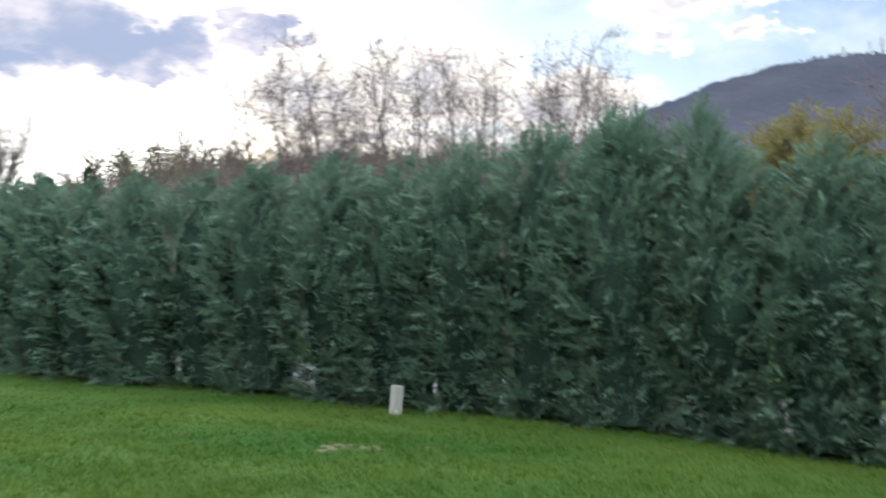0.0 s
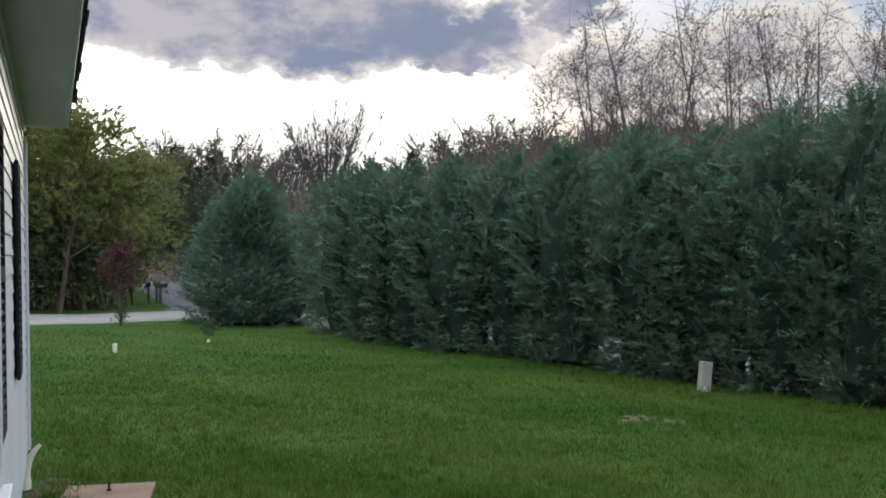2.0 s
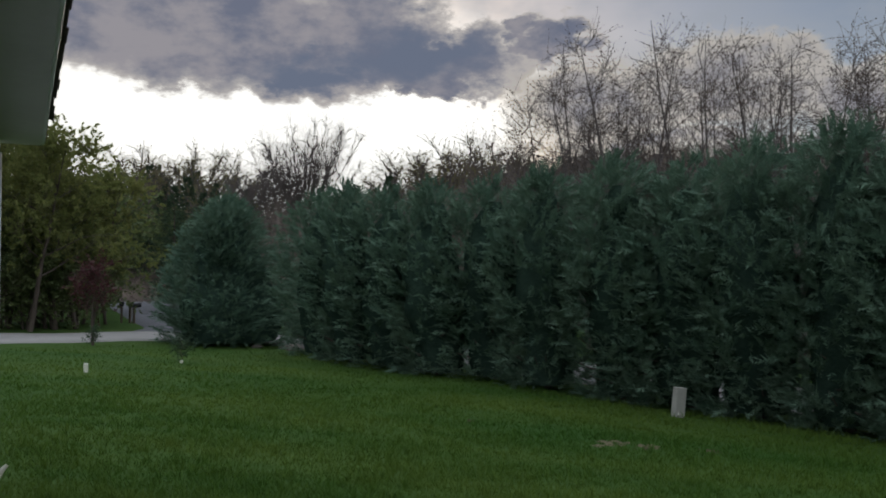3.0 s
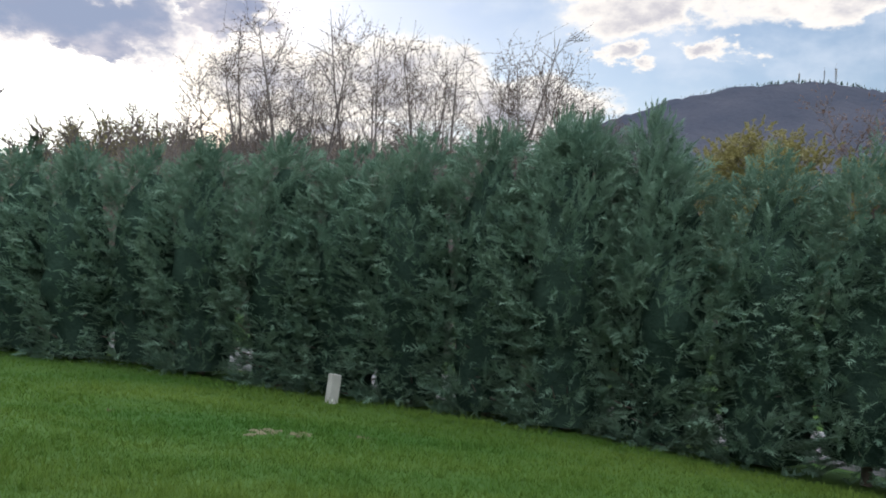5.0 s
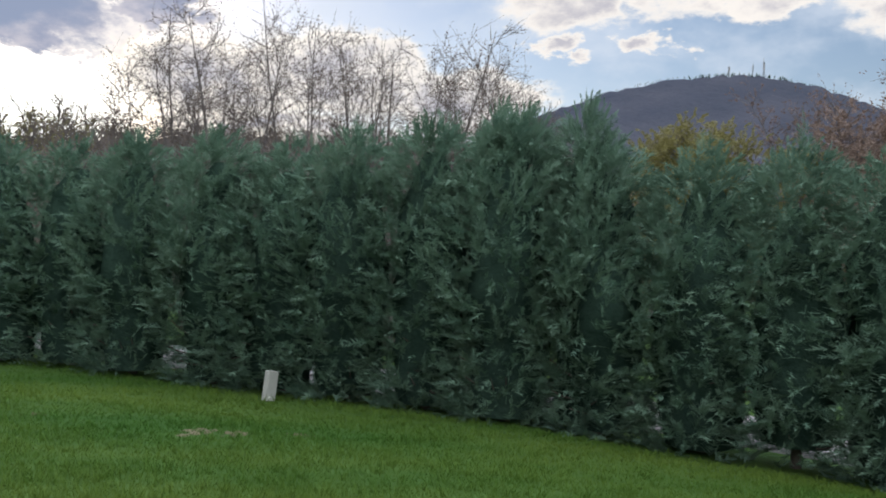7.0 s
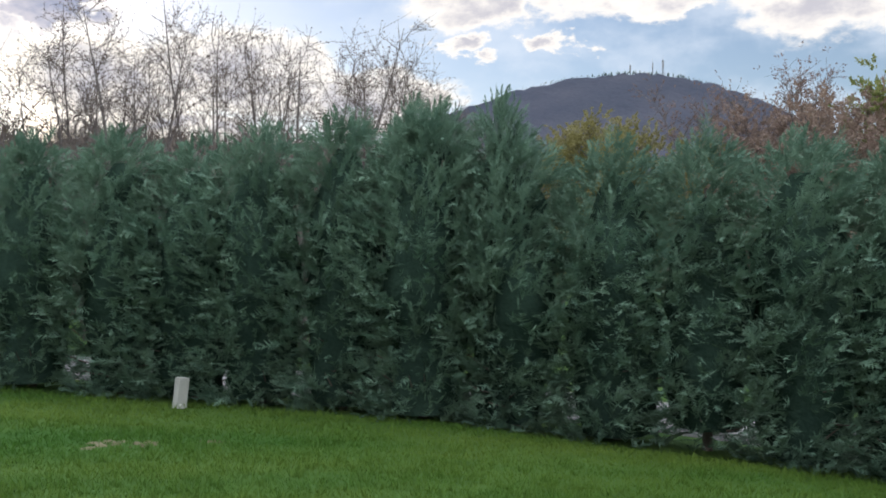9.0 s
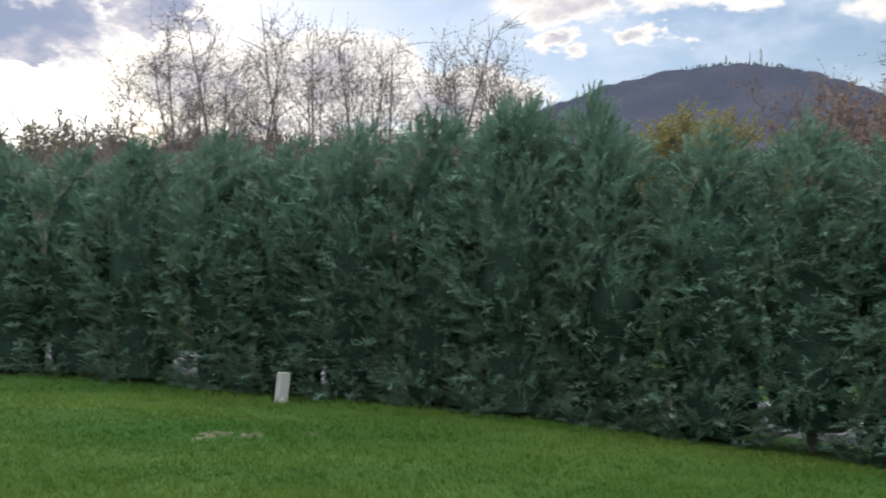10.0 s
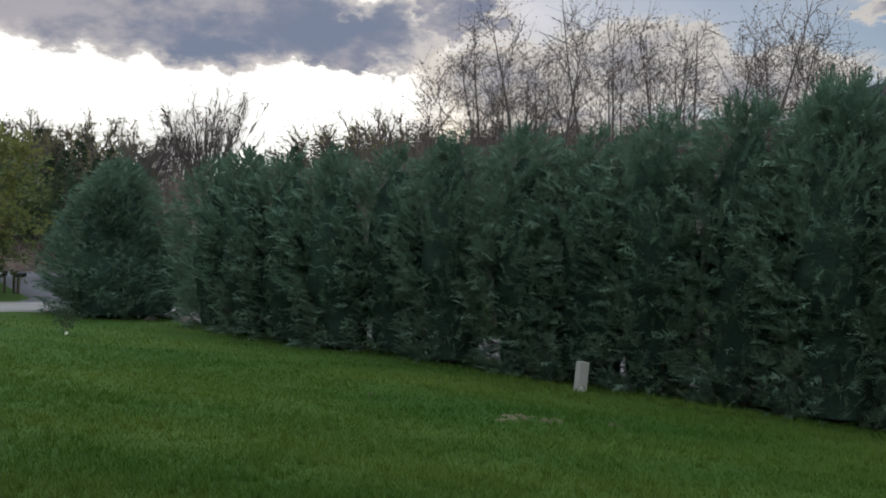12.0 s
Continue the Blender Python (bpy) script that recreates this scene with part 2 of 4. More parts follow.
M_WOOD = material("weathered_post", (0.09, 0.07, 0.05), (0.16, 0.125, 0.09), scale=5, rough=0.9, bump=0.005, bump_scale=30, stretch=(1, 1, 0.2))
M_STEEL = material("galvanised_steel", (0.25, 0.26, 0.28), (0.35, 0.36, 0.38), scale=0.2, rough=0.5, metal=0.6)
M_WHITE = material("white_plastic", (0.62, 0.60, 0.48), (0.72, 0.70, 0.58), scale=6, rough=0.5)
M_RUBBLE = material("grey_rock", (0.09, 0.08, 0.065), (0.17, 0.15, 0.125), scale=3, rough=0.95, bump=0.03, bump_scale=12)
M_RUSSET = material("russet_leaves", (0.12, 0.070, 0.050), (0.21, 0.130, 0.092), scale=0.6, rough=0.7, island=0.35, through_light=0.35, fine=0.05)
M_GLASS = material("window_glass", (0.02, 0.022, 0.025), (0.03, 0.032, 0.035), scale=1, rough=0.04, spec=0.9)

# ---- mesh helpers ----


def mesh_np(name, verts, faces, smooth=False):
    """A mesh from an array of points and an array of faces of equal size."""
    verts, faces = np.asarray(verts, float), np.asarray(faces, int)
    k = faces.shape[1]
    me = bpy.data.meshes.new(name)
    me.vertices.add(len(verts))
    me.vertices.foreach_set("co", verts.ravel())
    me.loops.add(faces.size)
    me.loops.foreach_set("vertex_index", faces.ravel())
    me.polygons.add(len(faces))
    me.polygons.foreach_set("loop_start", np.arange(0, faces.size, k))
    if smooth:
        me.polygons.foreach_set("use_smooth", np.ones(len(faces), bool))
    me.update(calc_edges=True)
    return me


def put(name, me, mat, parent=None, label=""):
    """Links a mesh or bmesh as one object, under a thing or a part."""
    if isinstance(me, bmesh.types.BMesh):
        bm, me = me, bpy.data.meshes.new(name)
        bm.to_mesh(me)
        bm.free()
    if mat and not me.materials:
        me.materials.append(mat)
    ob = new(name, me)
    ob.parent = parent
    return tagged(ob, label)


def box(sx, sy, sz, at=(0, 0, 0), bevel=0.0, bm=None):
    """A box centred at a point, with bevelled edges."""
    b = bmesh.new()
    bmesh.ops.create_cube(b, size=1, matrix=Matrix.Translation(at) @ Matrix.Diagonal((sx, sy, sz, 1)))
    if bevel:
        bmesh.ops.bevel(b, geom=b.edges[:], offset=bevel, segments=2, affect="EDGES", profile=0.6)
    if bm is None:
        return b
    tmp = bpy.data.meshes.new("tmp")
    b.to_mesh(tmp)
    b.free()
    bm.from_mesh(tmp)
    bpy.data.meshes.remove(tmp)
    return bm


def rod(r1, r2, h, at=(0, 0, 0), sides=10, m=None, bm=None):
    b = bm or bmesh.new()
    bmesh.ops.create_cone(b, cap_ends=True, segments=sides, radius1=r1, radius2=r2, depth=h, matrix=Matrix.Translation(at) @ (m or Matrix()))
    return b


def unit(v):
    return v / np.maximum(np.linalg.norm(v, axis=-1, keepdims=True), 1e-9)


def sprays(rng, pos, axis, length, per, leaf, width, spread=0.8, droop=0.0, corners=4):
    """Leafy sprays: from each point a plume along its axis, of many small pointed leaves. Returns points and four-sided faces."""
    n = len(pos)
    u = rng.uniform(0.05, 1.0, (n, per, 1))
    ax = axis[:, None, :] + np.array([0, 0, -droop]) * u
    side = unit(rng.normal(size=(n, per, 3)))
    base = pos[:, None, :] + ax * (u * np.asarray(length).reshape(n, 1, 1)) + side * (leaf * 0.35) * (1.15 - u)
    d = unit(ax + side * spread)
    across = unit(np.cross(d, rng.normal(size=(n, per, 3))))
    ln = leaf * rng.uniform(0.6, 1.3, (n, per, 1))
    w = width * rng.uniform(0.7, 1.3, (n, per, 1))
    a, b, c, e = base, base + d * ln * 0.45 + across * w, base + d * ln, base + d * ln * 0.45 - across * w
    v = np.stack((a, b, c, e) if corners == 4 else (a + across * w, c, a - across * w), axis=2).reshape(-1, 3)
    return v, np.arange(len(v)).reshape(-1, corners)


def fronds(rng, pos, axis, length, per, width):
    """Flat feathers of foliage: branchlets to both sides of a nodding midrib, shorter towards the tip. Returns points and three-sided faces."""
    n = len(pos)
    u = np.linspace(0.04, 1.0, per)[None, :, None] + rng.uniform(-0.03, 0.03, (n, per, 1))
    ln = np.asarray(length).reshape(n, 1, 1)
    side = unit(np.cross(axis, np.array([0, 0, 1.0]) + rng.normal(size=(n, 3)) * 0.55))[:, None]
    nod = np.array([0, 0, -1.0])
    base = pos[:, None] + axis[:, None] * (ln * u) + nod * (0.16 * ln * u ** 2)
    hand = np.where(np.arange(per) % 2 == 0, 1.0, -1.0)[None, :, None]
    hand[:, -1] = 0.1
    d = unit(axis[:, None] * 0.85 + side * hand * 0.62 + nod * (0.25 * u) + rng.normal(size=(n, per, 3)) * 0.12)
    ll = ln * (0.50 - 0.28 * u) * rng.uniform(0.75, 1.2, (n, per, 1))
    flat = unit(np.cross(d, np.cross(axis[:, None], side) + rng.normal(size=(n, per, 3)) * 0.3))
    w = width * rng.uniform(0.7, 1.3, (n, per, 1))
    v = np.stack((base - flat * w, base + d * ll, base + flat * w), 2).reshape(-1, 3)
    return v, np.arange(len(v)).reshape(-1, 3)


def tube_mesh(paths, sides=5):
    """Tapered limbs: each path is a list of (point, radius)."""
    vs, fs, off = [], [], 0
    ring = np.linspace(0, 2 * np.pi, sides, endpoint=False)
    for path in paths:
        p = np.array([q[0] for q in path])
        r = np.array([q[1] for q in path])
        t = unit(np.gradient(p, axis=0))
        ref = np.eye(3)[np.argmin(np.abs(t).max(0))][None]
        a = unit(np.cross(t, ref))
        b = np.cross(t, a)
        v = p[:, None] + r[:, None, None] * (np.cos(ring)[None, :, None] * a[:, None] + np.sin(ring)[None, :, None] * b[:, None])
        k = len(p)
        vs.append(v.reshape(-1, 3))
        i = np.arange(k - 1)[:, None] * sides + np.arange(sides)[None]
        j = np.arange(k - 1)[:, None] * sides + (np.arange(sides)[None] + 1) % sides
        fs.append(off + np.stack((i, j, j + sides, i + sides), -1).reshape(-1, 4))
        off += k * sides
    return np.concatenate(vs), np.concatenate(fs)


def limb(rng, start, direction, length, r0, r1, steps=5, wander=0.15, lift=0.0):
    pts, p, d = [], np.array(start, float), unit(np.array(direction, float))
    for i in range(steps + 1):
        pts.append((p.copy(), r0 + (r1 - r0) * i / steps))
        d = unit(d + rng.normal(size=3) * wander + np.array([0, 0, lift]))
        p = p + d * length / steps
    return pts


def along(path, u):
    f = u * (len(path) - 1)
    i = min(int(f), len(path) - 2)
    w = f - i
    p = path[i][0] * (1 - w) + path[i + 1][0] * w
    r = path[i][1] * (1 - w) + path[i + 1][1] * w
    return p, r, unit(path[i + 1][0] - path[i][0])


def branching(rng, height, trunk_r, limbs, subs, twigs, first=0.25, rise=0.6, spread=1.0, wander=0.08, forks=1, twig_len=0.5, thick=1.0):
    """A branched tree: trunk paths, limbs, and the points and directions of the twig ends."""
    trunks, minor, ends = [], [], []
    for k in range(forks):
        lean = rng.normal(size=2) * (0.06 if forks == 1 else 0.22)
        trunks.append(limb(rng, rng.normal(size=3) * (0, 0, 0) if forks == 1 else np.r_[rng.normal(size=2) * 0.12, 0], (lean[0], lean[1], 1), height * rng.uniform(0.85, 1.0), trunk_r / (forks ** 0.4), trunk_r * 0.08, 8, wander * 0.5, 0.03))
    for tr in trunks:
        for i in range(limbs // forks):
            u = first + (0.97 - first) * (i + rng.uniform(0, 1)) / (limbs // forks)
            p, r, t = along(tr, u)
            a = rng.uniform(0, 2 * np.pi)
            d = unit(np.array([np.cos(a), np.sin(a), rise * rng.uniform(0.6, 1.5)]))
            ln = height * 0.34 * spread * (1.05 - u) ** 0.6 * rng.uniform(0.6, 1.15)
            lb = limb(rng, p, d, ln, max(r * 0.55, 0.012 * thick), 0.006 * thick, 5, wander, 0.06)
            minor.append(lb)
            for j in range(subs):
                p2, r2, t2 = along(lb, rng.uniform(0.2, 0.98))
                d2 = unit(t2 + rng.normal(size=3) * 0.6 + np.array([0, 0, 0.25]))
                sb = limb(rng, p2, d2, ln * rng.uniform(0.25, 0.5), max(r2 * 0.6, 0.006 * thick), 0.004 * thick, 3, wander * 1.5, 0.05)
                minor.append(sb)
                for q in range(twigs):
                    p3, r3, t3 = along(sb, rng.uniform(0.2, 1.0))
                    d3 = unit(t3 + rng.normal(size=3) * 0.6)
                    tw = limb(rng, p3, d3, twig_len * rng.uniform(0.6, 1.3), 0.0045 * thick, 0.003 * thick, 1, wander * 2, 0.03)
                    minor.append(tw)
                    ends.append((p3, d3))
                    ends.append((tw[-1][0], d3))
    return trunks, minor, np.array([e[0] for e in ends]), np.array([e[1] for e in ends])



# ---- lie of the land ----
STAND = np.array([0.25, 0.45])                 # where the walker stands
ACROSS = np.array([0.530, 0.848])              # from the house towards the hedge
ALONG = np.array([0.848, -0.530])              # along the hedge, downhill


def land(x, y):
    """Height of the ground: a lawn that falls towards the hedge and along it, a rise with woods beyond."""
    x, y = np.asarray(x, float), np.asarray(y, float)
    s = (x - STAND[0]) * ALONG[0] + (y - STAND[1]) * ALONG[1]
    w = (x - STAND[0]) * ACROSS[0] + (y - STAND[1]) * ACROSS[1]
    foot = np.interp(s, (-200, -60, -40, -22, -15, -11, -9, -7, -5, -4, -2.5, -1, 0.5, 2, 5, 9, 16, 60), (-0.3, -0.45, -0.55, -0.65, -0.77, -0.86, -0.91, -0.92, -0.94, -0.98, -1.08, -1.15, -1.22, -1.34, -1.62, -1.98, -2.5, -3.2))
    z = foot * np.clip(w / 13.4, -0.15, 1.2)
    rise = np.clip(w - 24, 0, 70) * 0.055 * np.clip((s + 40) / 25, 0, 1)
    far = np.clip(np.hypot(x, y) - 70, 0, 400) * 0.02
    wave = 0.03 * np.sin(x * 0.9 + 1.3 * np.sin(y * 0.5)) * np.sin(y * 0.8 + x * 0.3) * np.clip(np.hypot(x, y) / 8, 0, 1)
    return z + rise + far + wave


def hedge_xy(s, w):
    return STAND + s * ALONG + w * ACROSS


# ---- large structure: ground, drive, mountain ----


def ground_mesh():
    """One sheet, fine near the walker and coarse towards the horizon."""
    rad = np.concatenate((np.arange(0.6, 34, 0.45), np.geomspace(34, 4200, 60)))
    ang = np.linspace(0, 2 * np.pi, 260, endpoint=False)
    r, a = np.meshgrid(rad, ang, indexing="ij")
    x, y = STAND[0] + r * np.sin(a), STAND[1] + r * np.cos(a)
    z = land(x, y)
    v = np.stack((x, y, z), -1).reshape(-1, 3)
    n, m = r.shape
    i = np.arange(n - 1)[:, None] * m + np.arange(m)[None]
    j = np.arange(n - 1)[:, None] * m + (np.arange(m)[None] + 1) % m
    f = np.stack((i, i + m, j + m, j), -1).reshape(-1, 4)
    v = np.concatenate((v, [[STAND[0], STAND[1], float(land(*STAND))]]))
    me = mesh_np("ground", v, f, True)
    bm = bmesh.new()
    bm.from_mesh(me)
    bm.verts.ensure_lookup_table()
    for k in range(m):
        bm.faces.new((bm.verts[k], bm.verts[(k + 1) % m], bm.verts[n * m]))
    bmesh.ops.recalc_face_normals(bm, faces=bm.faces)
    return bm


tagged(put("ground", ground_mesh(), M_SOIL_GRASS), "short green lawn on ground that falls towards a hedge", "lawn", kind="structure")


def strip(name, points, width, mat, label, category, lift=0.03, cross=5):
    """A paved strip draped over the land along a smooth line, with a low rounded edge."""
    p = np.array(points, float)
    t = np.linspace(0, len(p) - 1, 40 * (len(p) - 1) + 1)
    c = np.stack([np.interp(t, np.arange(len(p)), p[:, k]) for k in (0, 1)], -1)
    for _ in range(60):
        c[1:-1] = (c[:-2] + 2 * c[1:-1] + c[2:]) / 4
    d = unit(np.gradient(c, axis=0))
    side = np.stack((d[:, 1], -d[:, 0]), -1)
    offs = np.array([-0.5, -0.49, -0.25, 0.0, 0.25, 0.49, 0.5]) * width
    up = np.array([-0.06, lift, lift + 0.02, lift + 0.03, lift + 0.02, lift, -0.06])
    xy = c[:, None] + side[:, None] * offs[None, :, None]
    z = land(xy[..., 0], xy[..., 1]) + up[None]
    v = np.concatenate((xy, z[..., None]), -1).reshape(-1, 3)
    n, m = len(c), len(offs)
    i = np.arange(n - 1)[:, None] * m + np.arange(m - 1)[None]
    f = np.stack((i, i + 1, i + 1 + m, i + m), -1).reshape(-1, 4)
    return tagged(put(name, mesh_np(name, v, f, True), mat), label, category, kind="structure")


strip("lane", [(-38, -18), (-30, 4), (-22.6, 22.5), (-20.6, 27.5), (-18.5, 32)], 5.6, M_CONCRETE, "pale worn concrete lane past the lawn", "lane", lift=0.04)
strip("road", [(-19.4, 29.5), (-22.5, 35), (-29, 42), (-39, 53), (-54, 70)], 5.4, M_ROAD_SHADED, "grey road that bends away between trees, their shade in its colour", "road")
strip("driveway", [(-20.5, 30), (-17, 30.2), (-12.5, 28.2), (-2, 23), (8, 17), (20, 9.5), (34, 0)], 3.6, M_GRAVEL, "pale gravel driveway behind the tall hedge", "driveway", lift=0.045)


def mountain_mesh():
    az = np.radians(np.linspace(-75, 120, 420))
    rr = np.linspace(760, 2100, 46)
    r, a = np.meshgrid(rr, az, indexing="ij")
    deg = np.degrees(a)
    sig = np.where(deg < 26.5, 20.5, 16.5)
    el = 3.2 + 9.9 * np.exp(-(np.abs(deg - 26.5) / sig) ** 2.2) + 1.2 * np.exp(-((deg + 45) / 25) ** 2)
    ridge = 1550 * np.tan(np.radians(el))
    f = np.clip((r - 760) / (1550 - 760), 0, 1)
    f = np.where(r <= 1550, f ** 1.25, np.clip(1 - (r - 1550) / 900, 0, 1))
    rough = np.array([noise.fractal((x * 0.004, y * 0.004, 0), 1.0, 2.0, 5) for x, y in zip((r * np.sin(a)).ravel(), (r * np.cos(a)).ravel())]).reshape(r.shape)
    crowns = np.random.RandomState(5).uniform(0, 7, r.shape) * np.clip(f * 3, 0, 1)
    z = ridge * f + rough * 22 * f * (1 - f) * 3 + crowns - 10
    v = np.stack((r * np.sin(a), r * np.cos(a), z), -1).reshape(-1, 3)
    n, m = r.shape
    i = np.arange(n - 1)[:, None] * m + np.arange(m - 1)[None]
    return mesh_np("mountain", v, np.stack((i, i + 1, i + m + 1, i + m), -1).reshape(-1, 4), True)


tagged(put("mountain", mountain_mesh(), M_MOUNTAIN), "rounded wooded mountain with bare spring trees, distant haze in its blue-grey colour", "mountain", kind="structure")


def ridge_height(az_deg):
    sig = 20.5 if az_deg < 26.5 else 16.5
    return 1550 * math.tan(radians(3.2 + 9.9 * math.exp(-(abs(az_deg - 26.5) / sig) ** 2.2))) - 10


def radio_mast(az_deg, height, w):
    """A slender lattice mast: legs, rings, a topmost antenna."""
    base = (1550 * math.sin(radians(az_deg)), 1550 * math.cos(radians(az_deg)), ridge_height(az_deg) - 4)
    root = tagged(new("radio_mast"), "slender steel lattice mast on the mountain top", "radio mast", "masts on the ridge")
    root.location = base
    for sx, sy in ((-1, -1), (1, -1), (0, 1)):
        put("leg", rod(0.38, 0.30, height, (sx * w, sy * w, height / 2), 5), M_DARKMETAL, root)
    for k in range(7):
        put("ring", box(2.4 * w, 2.4 * w, 0.5, (0, 0, height * (k + 1) / 7.5), 0.1), M_DARKMETAL, root)
    put("antenna", rod(0.3, 0.15, height * 0.25, (0, 0, height * 1.12), 6), M_STEEL, root)
    for k in range(3):
        put("dish", rod(1.6, 1.6, 0.8, (w * 1.3, 0, height * (0.6 + 0.15 * k)), 10, Matrix.Rotation(radians(90), 4, "Y")), M_STEEL, root)
    return root


radio_mast(29.0, 30, 1.0)
radio_mast(28.35, 24, 0.3)
radio_mast(26.9, 19, 0.8)


def ridge_trees():
    """The dark evergreens that stand along the crest."""
    rng = np.random.RandomState(11)
    v, f, off = [], [], 0
    for k in range(260):
        d = rng.normal(27, 4.5)
        h = rng.uniform(3, 6.5) * (1.0 if abs(d - 27.3) < 3 else 0.7)
        r = 1550 + rng.uniform(-18, 10)
        c = np.array([r * math.sin(radians(d)), r * math.cos(radians(d)), ridge_height(d) - 3])
        for lay in range(3):
            ring = np.linspace(0, 2 * np.pi, 6, endpoint=False) + rng.uniform(0, 1)
            rad = h * 0.24 * (1 - 0.25 * lay) * rng.uniform(0.8, 1.2, 6)
            b = c + np.stack((np.cos(ring) * rad, np.sin(ring) * rad, np.full(6, h * 0.25 * lay)), -1)
            v.append(np.concatenate((b, [c + (0, 0, h * (0.5 + 0.25 * lay))])))
            f.append(off + np.array([[i, (i + 1) % 6, 6] for i in range(6)]))
            off += 7
    return mesh_np("ridge_trees", np.concatenate(v), np.concatenate(f))


tagged(put("ridge_trees", ridge_trees(), M_HEDGE_IN), "dark evergreens along the mountain crest", "trees", kind="stuff")


HILL_AZ, HILL_EL = (-48, -40, -33, -28, -24, -20, -15, -8, 0, 8, 16, 22, 30, 32, 34, 40, 52), (2.0, 2.4, 3.0, 5.6, 6.6, 7.0, 8.2, 9.4, 9.6, 9.5, 8.8, 6.6, 6.4, 7.4, 9.0, 9.3, 8.8)


def hill_height(az_deg, d):
    """Height of the wooded hill that closes the view behind the hedge."""
    near, crest = np.where(az_deg < -20, 66.0, 46.0), np.where(az_deg < -20, 108.0, 72.0)
    f = np.clip((d - near) / (crest - near), 0, 1)
    back = np.clip((d - crest) / 60.0, 0, 1)
    return (crest * np.tan(np.radians(np.interp(az_deg, HILL_AZ, HILL_EL))) + 1.0) * f ** 0.8 * (1 - back) + 2.0 * f - 1.5


def hill_mesh():
    a, d = np.meshgrid(np.linspace(-48, 52, 200), np.linspace(40, 160, 40), indexing="ij")
    x, y = STAND[0] + d * np.sin(np.radians(a)), STAND[1] + d * np.cos(np.radians(a))
    z = hill_height(a, d) - 1.6 + np.random.RandomState(4).uniform(-0.4, 0.4, a.shape)
    n, m = a.shape
    i = np.arange(n - 1)[:, None] * m + np.arange(m - 1)[None]
    return mesh_np("wooded_hill", np.stack((x, y, z), -1).reshape(-1, 3), np.stack((i, i + 1, i + m + 1, i + m), -1).reshape(-1, 4), True)


tagged(put("wooded_hill", hill_mesh(), M_HILL), "low hill under brown leafless woods", "hill", kind="structure")


def hill_woods(count=3600):
    """Leafless crowns on the hill, each a fan of fine upswept twigs over a slim stem."""
    rng = np.random.RandomState(19)
    az, d = rng.uniform(-47, 51, count), rng.uniform(46, 112, count)
    d = np.where(az > -20, 46 + (d - 46) * 0.45, d)
    x, y = STAND[0] + d * np.sin(np.radians(az)), STAND[1] + d * np.cos(np.radians(az))
    tall = rng.uniform(1.5, 2.4, count)
    foot = np.stack((x, y, hill_height(az, d) - 2.2), -1)
    per = 32
    d3 = unit(rng.normal(size=(count, per, 3)) * (0.55, 0.55, 0.3) + np.array([0, 0, 0.7]))
    ln = tall[:, None, None] * rng.uniform(0.6, 1.1, (count, per, 1))
    base = foot[:, None] + np.array([0, 0, 1.0]) * (tall[:, None, None] * rng.uniform(0.05, 0.5, (count, per, 1)))
    across = unit(np.cross(d3, rng.normal(size=(count, per, 3)))) * 0.018
    v = np.stack((base - across, base + d3 * ln * 0.75, base + across), 2).reshape(-1, 3)
    return mesh_np("bare_woods", v, np.arange(len(v)).reshape(-1, 3))


tagged(put("bare_woods", hill_woods(), M_BROWN), "leafless brown woods covering a low hill", "woods", kind="stuff")

# ---- the tall hedge of evergreens ----


def crown_radius(h, cone=False):
    """Half width of the crown at the height h (0 to 1)."""
    if cone:
        return np.interp(h, (0.0, 0.08, 0.3, 0.6, 0.85, 1.0), (1.02, 1.02, 0.94, 0.74, 0.44, 0.06))
    return np.interp(h, (0.0, 0.06, 0.2, 0.45, 0.7, 0.88, 1.0), (0.70, 0.80, 0.90, 1.0, 0.84, 0.52, 0.10))


